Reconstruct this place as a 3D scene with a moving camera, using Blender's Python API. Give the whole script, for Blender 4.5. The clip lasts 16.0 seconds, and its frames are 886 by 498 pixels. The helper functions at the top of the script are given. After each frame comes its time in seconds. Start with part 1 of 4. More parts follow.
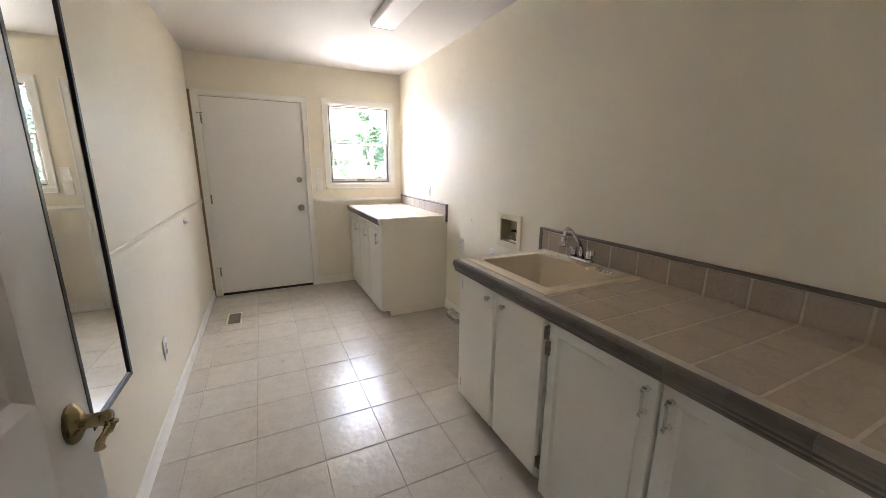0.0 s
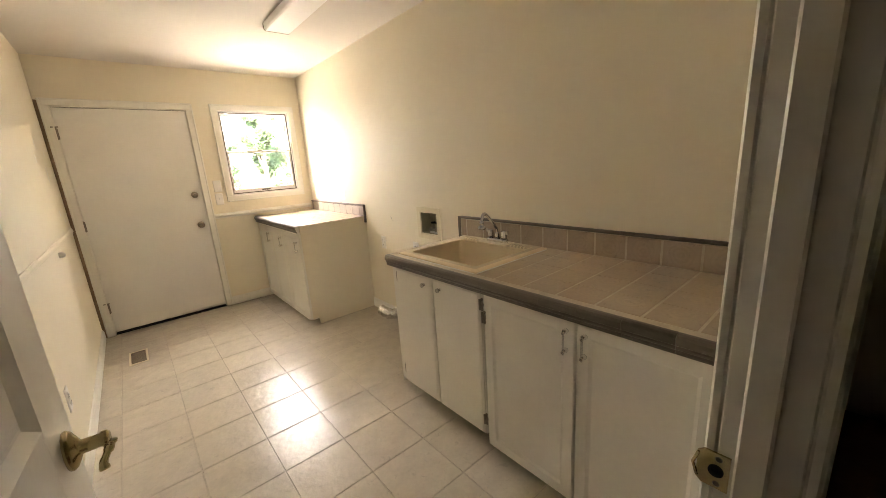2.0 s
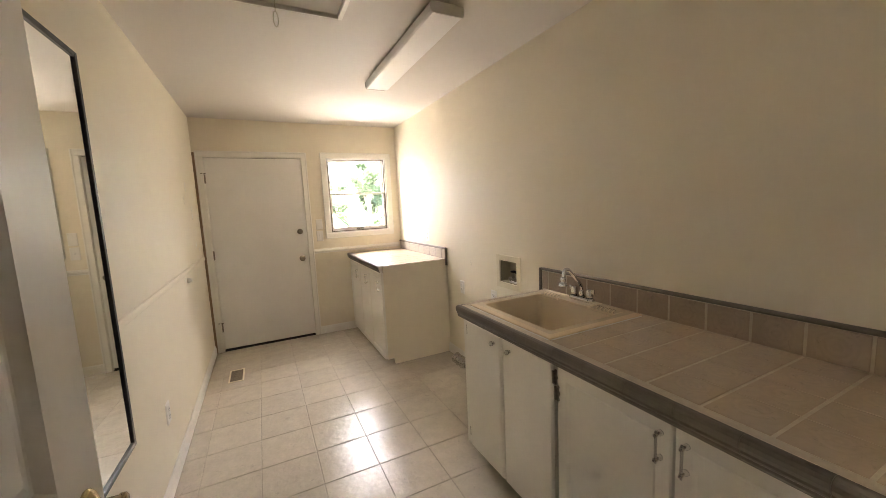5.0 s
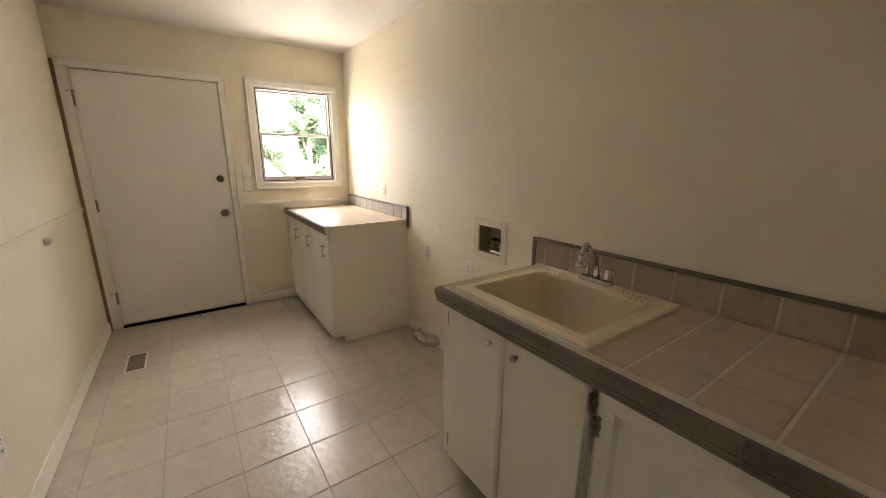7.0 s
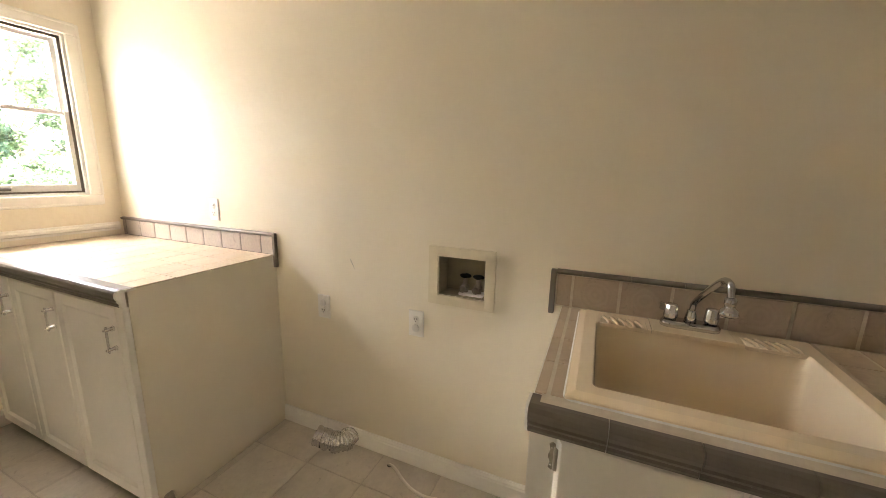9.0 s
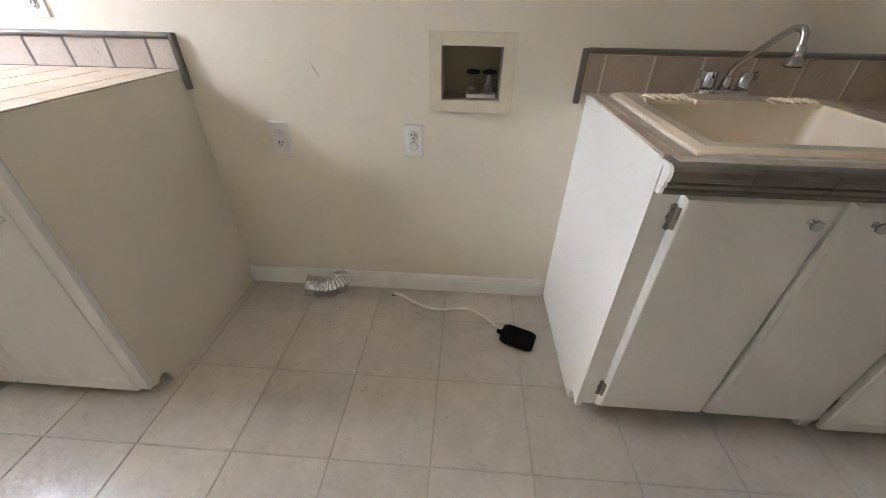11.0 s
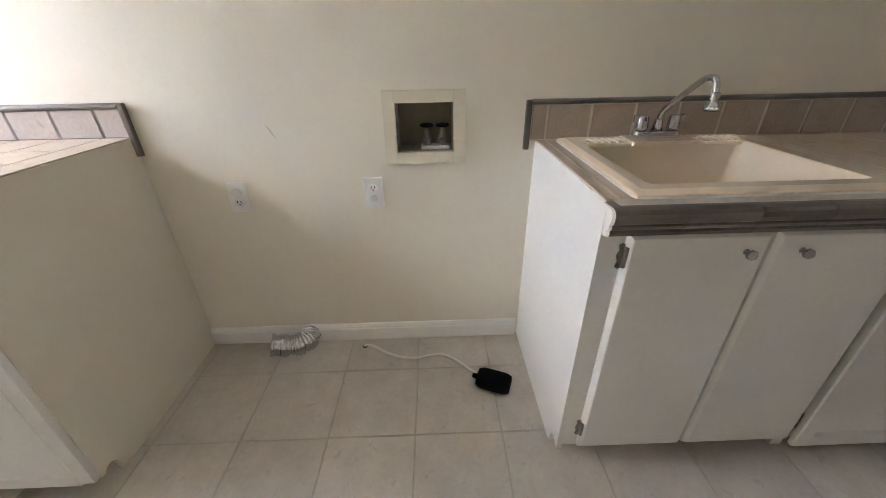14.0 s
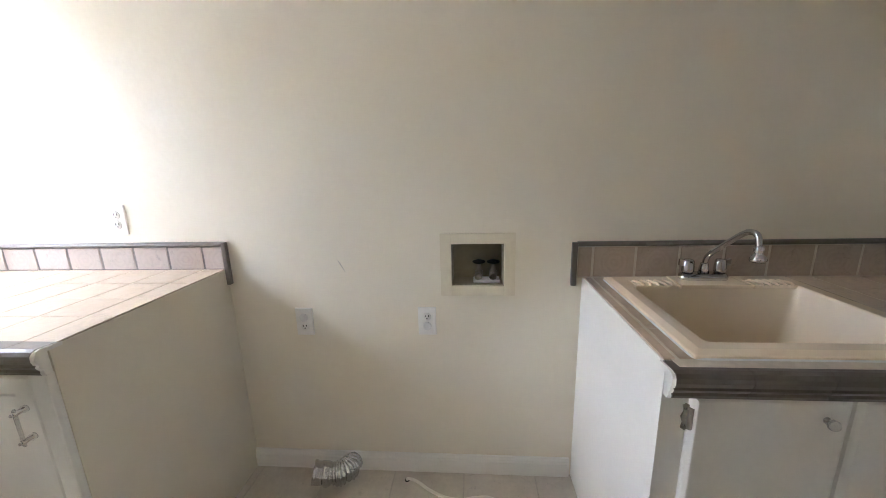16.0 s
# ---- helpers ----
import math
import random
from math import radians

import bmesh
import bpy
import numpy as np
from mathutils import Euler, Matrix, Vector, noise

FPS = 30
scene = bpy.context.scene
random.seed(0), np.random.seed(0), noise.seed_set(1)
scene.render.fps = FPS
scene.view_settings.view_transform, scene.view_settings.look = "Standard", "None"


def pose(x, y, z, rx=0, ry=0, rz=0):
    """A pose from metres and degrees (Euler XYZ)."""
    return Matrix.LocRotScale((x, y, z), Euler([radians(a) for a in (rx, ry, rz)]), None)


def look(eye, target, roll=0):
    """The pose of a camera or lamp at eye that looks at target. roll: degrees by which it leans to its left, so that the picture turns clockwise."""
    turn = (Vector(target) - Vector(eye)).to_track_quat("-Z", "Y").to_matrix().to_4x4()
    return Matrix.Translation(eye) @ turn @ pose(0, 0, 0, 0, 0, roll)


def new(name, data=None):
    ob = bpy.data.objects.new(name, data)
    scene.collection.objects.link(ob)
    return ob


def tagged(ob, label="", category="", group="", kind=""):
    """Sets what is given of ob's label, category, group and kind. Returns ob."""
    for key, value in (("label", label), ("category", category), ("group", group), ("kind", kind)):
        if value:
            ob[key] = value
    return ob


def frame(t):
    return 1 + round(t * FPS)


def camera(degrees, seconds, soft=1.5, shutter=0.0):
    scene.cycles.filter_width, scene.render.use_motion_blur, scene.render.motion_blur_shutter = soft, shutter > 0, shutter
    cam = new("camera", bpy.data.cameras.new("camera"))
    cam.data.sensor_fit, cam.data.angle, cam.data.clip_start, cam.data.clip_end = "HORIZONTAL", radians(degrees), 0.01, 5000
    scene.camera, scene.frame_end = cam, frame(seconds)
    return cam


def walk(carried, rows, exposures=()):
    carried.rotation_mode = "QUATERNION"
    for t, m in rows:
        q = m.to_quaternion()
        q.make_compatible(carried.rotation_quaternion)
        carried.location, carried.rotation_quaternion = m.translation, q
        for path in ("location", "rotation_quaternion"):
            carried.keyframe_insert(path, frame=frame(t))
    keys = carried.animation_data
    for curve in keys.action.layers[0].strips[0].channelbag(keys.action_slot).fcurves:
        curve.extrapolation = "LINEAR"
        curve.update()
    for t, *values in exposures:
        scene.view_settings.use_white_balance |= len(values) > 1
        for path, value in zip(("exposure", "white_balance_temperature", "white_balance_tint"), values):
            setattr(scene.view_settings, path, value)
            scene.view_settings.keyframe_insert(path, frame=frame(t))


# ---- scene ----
cam = camera(100.7, 16.0, soft=0.75)
PATH = [
    (0, (-1.578, -4.453, 1.402), (-0.723, -2.7, 0.96), 0.5),
    (0.5, (-1.685, -4.469, 1.394), (-0.524, -2.933, 0.853), -1.5),
    (1, (-1.723, -4.511, 1.393), (-0.451, -3.06, 0.868), -2.0),
    (1.5, (-1.743, -4.518, 1.406), (-0.504, -3.016, 0.948), -3.1),
    (2, (-1.739, -4.524, 1.407), (-0.489, -3.033, 0.942), -3.8),
    (2.5, (-1.737, -4.528, 1.411), (-0.483, -3.032, 0.976), -3.9),
    (3, (-1.737, -4.526, 1.415), (-0.528, -2.985, 1.008), -3.9),
    (3.5, (-1.719, -4.533, 1.423), (-0.574, -2.938, 1.046), -3.9),
    (4, (-1.695, -4.516, 1.424), (-0.604, -2.878, 1.068), -2.6),
    (4.5, (-1.653, -4.501, 1.447), (-0.707, -2.759, 1.186), -2.7),
    (4.7, (-1.628, -4.496, 1.453), (-0.756, -2.711, 1.223), -2.7),
    (6.8, (-1.491, -4.016, 1.434), (-0.437, -2.374, 0.996), -0.3),
    (7, (-1.465, -3.922, 1.416), (-0.358, -2.325, 0.942), 0.3),
    (7.5, (-1.319, -3.652, 1.362), (0.122, -2.34, 0.911), 0.6),
    (8, (-1.299, -3.358, 1.367), (0.214, -2.123, 0.934), 1.9),
    (8.2, (-1.358, -3.24, 1.374), (0.224, -2.078, 0.991), 2.4),
    (10.3, (-1.316, -2.336, 1.234), (0.486, -2.219, 0.375), 1.5),
    (10.5, (-1.327, -2.314, 1.206), (0.443, -2.242, 0.278), 1.7),
    (11, (-1.349, -2.302, 1.147), (0.304, -2.205, 0.026), 1.0),
    (11.5, (-1.329, -2.306, 1.12), (0.282, -2.252, -0.064), 1.9),
    (12, (-1.31, -2.332, 1.12), (0.318, -2.384, -0.04), 3.2),
    (12.5, (-1.315, -2.33, 1.132), (0.345, -2.356, 0.017), 2.5),
    (13, (-1.324, -2.335, 1.15), (0.372, -2.345, 0.091), 1.1),
    (13.5, (-1.328, -2.339, 1.169), (0.405, -2.366, 0.172), -0.6),
    (14, (-1.329, -2.336, 1.184), (0.428, -2.372, 0.228), -1.1),
    (14.5, (-1.334, -2.33, 1.195), (0.448, -2.357, 0.287), -1.2),
    (15, (-1.343, -2.325, 1.223), (0.487, -2.297, 0.416), -2.3),
    (15.5, (-1.347, -2.31, 1.276), (0.559, -2.247, 0.673), -2.2),
    (16, (-1.36, -2.285, 1.323), (0.582, -2.131, 0.872), -1.6),
]
EXPOSURES = [(0.0, 5.65, 6300, 17), (0.6, 5.77, 7100, 17), (1.0, 5.8, 7700, 17), (3.5, 5.8, 8700, 18), (4.7, 5.68, 7700, 19), (6.8, 5.12, 7700, 17),
             (7.2, 5.27, 8200, 17), (7.5, 5.53, 8500, 17), (8.2, 5.64, 8700, 17), (10.3, 5.63, 6100, 17), (12.0, 5.74, 6200, 18), (16.0, 5.64, 5900, 16)]
walk(cam, [(t, look(eye, target, roll)) for t, eye, target, roll in PATH], EXPOSURES)

# ---- light ----
world = bpy.data.worlds.new("sky")
scene.world = world
world.use_nodes = True
wn = world.node_tree
sky = wn.nodes.new("ShaderNodeTexSky")
sky.sky_type = "NISHITA"
sky.sun_disc = False
sky.sun_elevation = radians(52)
sky.sun_rotation = radians(215)
wn.links.new(sky.outputs[0], wn.nodes["Background"].inputs[0])
wn.nodes["Background"].inputs[1].default_value = 0.08
sun = new("sun", bpy.data.lights.new("sun", "SUN"))
sun.data.energy = 3.6
sun.data.angle = radians(0.5)
sun.data.color = (1.0, 0.95, 0.87)
sun.matrix_world = look((-30, -42, 66), (0, 0, 0))


def daylight_fill(name, eye, target, width, height, watts, color):
    """An added area lamp outside the window, out of view, for sky light or the sunlit drive's bounce."""
    ob = new(name, bpy.data.lights.new(name, "AREA"))
    ob.data.shape, ob.data.size, ob.data.size_y = "RECTANGLE", width, height
    ob.data.energy, ob.data.color = watts, color
    ob.matrix_world = look(eye, target)


# helper lamps: one above the view for the sky, one below for ground bounce
daylight_fill("sky_fill_lamp", (-0.5, 2.0, 4.0), (-0.5, 0.0, 3.8), 6.0, 3.0, 44, (0.91, 0.95, 1.0))
daylight_fill("drive_bounce_lamp", (-0.5, 2.4, -0.28), (-0.5, 2.3, 2.0), 5.0, 3.0, 17, (0.97, 0.96, 0.94))


# ---- materials ----
def material(name, color, rough=0.5, metal=0.0, vary=0.08, scale=3.0, fine=60.0, bump=0.1, bump_scale=None,
             tint=None, piece=0.0, gloss_vary=0.1, coat=0.0, contrast=0.4, depth=0.004, shine=0.5, fleck=0.0, fleck_scale=45.0):
    """A surface with stains at one scale, grain at a finer one, and fine relief."""
    m = bpy.data.materials.new(name)
    m.use_nodes = True
    t = m.node_tree
    b = t.nodes["Principled BSDF"]
    geo = t.nodes.new("ShaderNodeNewGeometry")
    n1 = t.nodes.new("ShaderNodeTexNoise")
    n1.inputs["Scale"].default_value = scale
    n1.inputs["Detail"].default_value = 5
    n2 = t.nodes.new("ShaderNodeTexNoise")
    n2.inputs["Scale"].default_value = fine
    n2.inputs["Detail"].default_value = 3
    for n in (n1, n2):
        t.links.new(geo.outputs["Position"], n.inputs["Vector"])
    add = t.nodes.new("ShaderNodeMath")
    add.operation = "ADD"
    t.links.new(n1.outputs[0], add.inputs[0])
    half = t.nodes.new("ShaderNodeMath")
    half.operation = "MULTIPLY"
    half.inputs[1].default_value = 0.5
    t.links.new(n2.outputs[0], half.inputs[0])
    t.links.new(half.outputs[0], add.inputs[1])
    last = add.outputs[0]
    if piece:
        info = t.nodes.new("ShaderNodeObjectInfo")
        mp = t.nodes.new("ShaderNodeMath")
        mp.operation = "MULTIPLY_ADD"
        mp.inputs[1].default_value = piece
        t.links.new(info.outputs["Random"], mp.inputs[0])
        t.links.new(last, mp.inputs[2])
        last = mp.outputs[0]
    ramp = t.nodes.new("ShaderNodeMapRange")
    ramp.inputs["From Min"].default_value = 0.75 - contrast
    ramp.inputs["From Max"].default_value = 0.75 + contrast + piece
    t.links.new(last, ramp.inputs["Value"])
    mix = t.nodes.new("ShaderNodeMix")
    mix.data_type = "RGBA"
    c = Vector(color)
    other = Vector(tint) if tint else c * (1 - 2 * vary)
    mix.inputs["A"].default_value = (*other, 1)
    mix.inputs["B"].default_value = (*[min(1.0, v) for v in (c * (1 + vary) if not tint else c)], 1)
    t.links.new(ramp.outputs[0], mix.inputs["Factor"])
    t.links.new(mix.outputs["Result"], b.inputs["Base Color"])
    if fleck:
        n4 = t.nodes.new("ShaderNodeTexNoise")
        n4.inputs["Scale"].default_value = fleck_scale
        n4.inputs["Detail"].default_value = 5
        n4.inputs["Roughness"].default_value = 0.7
        n4.inputs["Distortion"].default_value = 0.8
        t.links.new(geo.outputs["Position"], n4.inputs["Vector"])
        fr = t.nodes.new("ShaderNodeMapRange")
        fr.inputs["From Min"].default_value = 0.58
        fr.inputs["From Max"].default_value = 0.74
        fr.inputs["To Max"].default_value = fleck
        t.links.new(n4.outputs[0], fr.inputs["Value"])
        fm = t.nodes.new("ShaderNodeMix")
        fm.data_type = "RGBA"
        fm.inputs["B"].default_value = (*(other * 0.35), 1)
        t.links.new(fr.outputs[0], fm.inputs["Factor"])
        t.links.new(mix.outputs["Result"], fm.inputs["A"])
        t.links.new(fm.outputs["Result"], b.inputs["Base Color"])
    rr = t.nodes.new("ShaderNodeMapRange")
    rr.inputs["From Min"].default_value = 0.3
    rr.inputs["From Max"].default_value = 0.7
    rr.inputs["To Min"].default_value = max(0.29, rough - gloss_vary) if rough > 0.27 else max(0.02, rough - gloss_vary)
    rr.inputs["To Max"].default_value = min(1.0, rough + gloss_vary) if rough > 0.27 else min(0.25, rough + gloss_vary)
    t.links.new(n1.outputs[0], rr.inputs["Value"])
    t.links.new(rr.outputs[0], b.inputs["Roughness"])
    b.inputs["Metallic"].default_value = metal
    b.inputs["Specular IOR Level"].default_value = shine
    b.inputs["Coat Weight"].default_value = coat
    if bump:
        n3 = t.nodes.new("ShaderNodeTexNoise")
        n3.inputs["Scale"].default_value = bump_scale or fine
        n3.inputs["Detail"].default_value = 4
        t.links.new(geo.outputs["Position"], n3.inputs["Vector"])
        bp = t.nodes.new("ShaderNodeBump")
        bp.inputs["Strength"].default_value = bump
        bp.inputs["Distance"].default_value = depth
        t.links.new(n3.outputs[0], bp.inputs["Height"])
        t.links.new(bp.outputs[0], b.inputs["Normal"])
    return m


def wood_material(name, dark, light, along=0):
    m = material(name, light, 0.4, bump=0.1)
    t = m.node_tree
    geo = t.nodes.new("ShaderNodeNewGeometry")
    mp = t.nodes.new("ShaderNodeMapping")
    mp.inputs["Scale"].default_value = (1, 12, 12) if along == 0 else (12, 1, 12)
    w = t.nodes.new("ShaderNodeTexNoise")
    w.inputs["Scale"].default_value = 4
    w.inputs["Detail"].default_value = 8
    mx = t.nodes.new("ShaderNodeMix")
    mx.data_type = "RGBA"
    mx.inputs["A"].default_value = (*dark, 1)
    mx.inputs["B"].default_value = (*light, 1)
    t.links.new(geo.outputs["Position"], mp.inputs[0])
    t.links.new(mp.outputs[0], w.inputs["Vector"])
    t.links.new(w.outputs[0], mx.inputs["Factor"])
    t.links.new(mx.outputs["Result"], t.nodes["Principled BSDF"].inputs["Base Color"])
    return m


def clear_material(name, rough=0.02, color=(1, 1, 1), clear=1.0):
    m = bpy.data.materials.new(name)
    m.use_nodes = True
    b = m.node_tree.nodes["Principled BSDF"]
    b.inputs["Base Color"].default_value = (*color, 1)
    b.inputs["Roughness"].default_value = rough
    b.inputs["IOR"].default_value = 1.45
    b.inputs["Transmission Weight"].default_value = clear
    return m


def medallion_tile(name, color, dark, pitch, plane, y_off, z_off):
    """Ceramic tile with a faint ring pattern pressed into each piece; plane: the two axes of its face."""
    m = material(name, color, 0.38, tint=dark, scale=9, fine=40, piece=0.3, bump=0.12, bump_scale=30, fleck=0.4, fleck_scale=34)
    t = m.node_tree
    geo = t.nodes.new("ShaderNodeNewGeometry")
    sep = t.nodes.new("ShaderNodeSeparateXYZ")
    t.links.new(geo.outputs["Position"], sep.inputs[0])
    sq = []
    for axis, off in zip(plane, (y_off, z_off)):
        a = t.nodes.new("ShaderNodeMath")
        a.operation = "SUBTRACT"
        a.inputs[1].default_value = off
        t.links.new(sep.outputs[axis], a.inputs[0])
        w = t.nodes.new("ShaderNodeMath")
        w.operation = "WRAP"
        w.inputs[1].default_value = pitch / 2
        w.inputs[2].default_value = -pitch / 2
        t.links.new(a.outputs[0], w.inputs[0])
        p = t.nodes.new("ShaderNodeMath")
        p.operation = "MULTIPLY"
        t.links.new(w.outputs[0], p.inputs[0])
        t.links.new(w.outputs[0], p.inputs[1])
        sq.append(p)
    s = t.nodes.new("ShaderNodeMath")
    s.operation = "ADD"
    t.links.new(sq[0].outputs[0], s.inputs[0])
    t.links.new(sq[1].outputs[0], s.inputs[1])
    r = t.nodes.new("ShaderNodeMath")
    r.operation = "SQRT"
    t.links.new(s.outputs[0], r.inputs[0])
    nz = t.nodes.new("ShaderNodeTexNoise")
    nz.inputs["Scale"].default_value = 30
    t.links.new(geo.outputs["Position"], nz.inputs["Vector"])
    wob = t.nodes.new("ShaderNodeMath")
    wob.operation = "MULTIPLY_ADD"
    wob.inputs[1].default_value = 0.028
    t.links.new(nz.outputs[0], wob.inputs[0])
    t.links.new(r.outputs[0], wob.inputs[2])
    k = t.nodes.new("ShaderNodeMath")
    k.operation = "MULTIPLY"
    k.inputs[1].default_value = 330
    t.links.new(wob.outputs[0], k.inputs[0])
    sn = t.nodes.new("ShaderNodeMath")
    sn.operation = "SINE"
    t.links.new(k.outputs[0], sn.inputs[0])
    lt = t.nodes.new("ShaderNodeMath")
    lt.operation = "LESS_THAN"
    lt.inputs[1].default_value = 0.055
    t.links.new(r.outputs[0], lt.inputs[0])
    g = t.nodes.new("ShaderNodeMath")
    g.operation = "MULTIPLY"
    t.links.new(sn.outputs[0], g.inputs[0])
    t.links.new(lt.outputs[0], g.inputs[1])
    b = t.nodes["Principled BSDF"]
    old = b.inputs["Base Color"].links[0].from_socket
    sc = t.nodes.new("ShaderNodeMapRange")
    sc.inputs["From Min"].default_value = -1
    sc.inputs["From Max"].default_value = 1
    sc.inputs["To Max"].default_value = 0.10
    t.links.new(g.outputs[0], sc.inputs["Value"])
    mx = t.nodes.new("ShaderNodeMix")
    mx.data_type = "RGBA"
    mx.inputs["B"].default_value = (*[v * 0.45 for v in dark], 1)
    t.links.new(old, mx.inputs["A"])
    t.links.new(sc.outputs[0], mx.inputs["Factor"])
    t.links.new(mx.outputs["Result"], b.inputs["Base Color"])
    return m


M_WALL = material("wall_paint", (0.868, 0.796, 0.65), 0.5, vary=0.018, scale=1.3, fine=9, bump=0.5, bump_scale=4, gloss_vary=0.08, depth=0.02, shine=0.4)
M_CEIL = material("ceiling_paint", (0.76, 0.715, 0.66), 0.7, vary=0.02, scale=1.5, bump=0.1, bump_scale=60)
M_TRIM = material("trim_paint", (0.89, 0.86, 0.785), 0.35, vary=0.03, scale=5, bump=0.05, bump_scale=40)
M_DOOR = material("door_paint", (0.88, 0.855, 0.805), 0.4, vary=0.025, scale=3, bump=0.08, bump_scale=90)
M_CAB = material("cabinet_paint", (0.89, 0.86, 0.785), 0.36, vary=0.03, scale=4, bump=0.08, bump_scale=70)
# near black, for black parts and for shade painted into holes and slots
M_DARK = material("black_and_hole_shade", (0.02, 0.018, 0.016), 0.8, bump=0)
M_TILE = material("floor_tile", (0.66, 0.595, 0.50), 0.26, vary=0.11, scale=13, fine=55, piece=0.3, bump=0.55, bump_scale=26, gloss_vary=0.03, depth=0.004, fleck=0.32, fleck_scale=26)
M_GROUT = material("grout", (0.54, 0.485, 0.41), 0.85, vary=0.12, scale=2, bump=0.0)
M_CGROUT = material("counter_grout", (0.72, 0.64, 0.52), 0.85, vary=0.12, scale=14, bump=0.2, bump_scale=200)
M_CTILE = medallion_tile("counter_tile", (0.66, 0.525, 0.385), (0.45, 0.34, 0.24), 0.1525, (1, 0), -3.7225, -0.499)
M_STILE = medallion_tile("splash_tile", (0.58, 0.46, 0.35), (0.41, 0.315, 0.235), 0.1525, (1, 2), -3.7225, 0.953)
# upstand tile near the window, its colour lightened for the daylight on it
M_LITTILE = medallion_tile("lit_splash_tile", (0.58, 0.51, 0.45), (0.48, 0.41, 0.36), 0.146, (1, 2), -1.142, 0.98)
M_EDGE = material("grey_edge_tile", (0.175, 0.147, 0.122), 0.34, vary=0.10, scale=9, fine=160, piece=0.25, bump=0.1, bump_scale=60)
M_GGROUT = material("grey_grout", (0.26, 0.24, 0.225), 0.85, vary=0.15, scale=20, bump=0.1, bump_scale=200)
M_SINK = material("almond_enamel", (0.95, 0.80, 0.60), 0.22, vary=0.015, scale=3, bump=0.0, coat=0.3)
M_CHROME = material("chrome", (0.58, 0.58, 0.60), 0.08, 1.0, vary=0.03, scale=20, bump=0, gloss_vary=0.05)
M_BRIGHT = material("bright_chrome", (0.86, 0.86, 0.85), 0.16, 1.0, vary=0.02, scale=20, bump=0, gloss_vary=0.03)
M_BRASS = material("aged_brass", (0.52, 0.42, 0.25), 0.24, 1.0, vary=0.15, scale=40, bump=0.05, bump_scale=100)
M_NICKEL = material("tarnished_nickel", (0.33, 0.29, 0.24), 0.35, 1.0, vary=0.2, scale=60, bump=0.05)
M_BLACK = material("black_plastic", (0.004, 0.004, 0.004), 0.7, vary=0.1, scale=30, bump=0.05, shine=0.12)
M_FRAME = material("black_lacquer", (0.014, 0.013, 0.013), 0.3, vary=0.1, scale=20, bump=0)
M_PLATE = material("ivory_plastic", (0.88, 0.85, 0.79), 0.3, vary=0.02, scale=30, bump=0)
M_WHITE = material("white_plastic", (0.82, 0.80, 0.76), 0.4, vary=0.03, scale=30, bump=0)
M_VALVEBOX = material("cream_plastic_box", (0.79, 0.71, 0.54), 0.4, vary=0.03, scale=20, bump=0)
# cream plastic darkened: the shade inside the recess is put into the colour
M_RECESS = material("shaded_box_lining", (0.31, 0.265, 0.18), 0.6, vary=0.1, scale=20, bump=0)
M_FOIL = material("foil", (0.68, 0.68, 0.68), 0.25, 1.0, vary=0.12, scale=60, bump=0.7, bump_scale=90)
M_LENS = material("milky_diffuser", (0.97, 0.95, 0.94), 0.35, vary=0.02, scale=4, bump=0.05, bump_scale=120)
M_VENT = material("register_metal", (0.25, 0.21, 0.16), 0.45, 0.4, vary=0.15, scale=40, bump=0.05)
M_CORD = material("cotton_cord", (0.66, 0.60, 0.48), 0.8, vary=0.1, scale=90, bump=0.1)
M_CABLE = material("ivory_cable", (0.80, 0.755, 0.66), 0.45, vary=0.03, scale=40, bump=0)
M_SASH = material("sash_paint", (0.74, 0.72, 0.68), 0.4, vary=0.04, scale=12, bump=0.05)
M_SEAL = material("dark_weatherstrip", (0.12, 0.095, 0.075), 0.6, vary=0.2, scale=30, bump=0)
M_GLASS = clear_material("window_glass", 0.0)
M_ACRYL = clear_material("clear_acrylic", 0.06, (0.97, 0.97, 0.96), 0.8)
M_MIRROR = material("mirror_silver", (0.88, 0.90, 0.88), 0.02, 1.0, vary=0.0, bump=0, gloss_vary=0.0)
M_HALLFLOOR = wood_material("oak_boards", (0.20, 0.12, 0.06), (0.36, 0.23, 0.12), 1)
M_SCUFF = material("rub_mark", (0.50, 0.46, 0.40), 0.7, vary=0.2, scale=80, bump=0)
# wood-toned brown that paints the shaded corner beside the back door casing
M_CORNERSHADE = wood_material("brown_corner_shade", (0.22, 0.14, 0.08), (0.40, 0.28, 0.17), 1)
M_CONCRETE = material("pale_concrete", (0.46, 0.44, 0.40), 0.9, vary=0.12, scale=0.6, fine=20, bump=0.2)
M_GRASS = material("grass", (0.10, 0.15, 0.045), 0.9, tint=(0.05, 0.085, 0.025), scale=0.7, fine=14, bump=0.6, bump_scale=30)
M_BARK = material("bark", (0.24, 0.21, 0.17), 0.9, vary=0.3, scale=4, fine=25, bump=0.8, bump_scale=14)


def leaf_material(name, a, b):
    m = material(name, b, 0.55, tint=a, scale=1.2, fine=9, bump=0)
    p = m.node_tree.nodes["Principled BSDF"]
    p.inputs["Subsurface Weight"].default_value = 0.0
    t = m.node_tree
    tr = t.nodes.new("ShaderNodeBsdfTranslucent")
    tr.inputs[0].default_value = (*[min(1, v * 1.6) for v in b], 1)
    mx = t.nodes.new("ShaderNodeMixShader")
    mx.inputs[0].default_value = 0.55
    t.links.new(p.outputs[0], mx.inputs[1])
    t.links.new(tr.outputs[0], mx.inputs[2])
    t.links.new(mx.outputs[0], t.nodes["Material Output"].inputs[0])
    return m


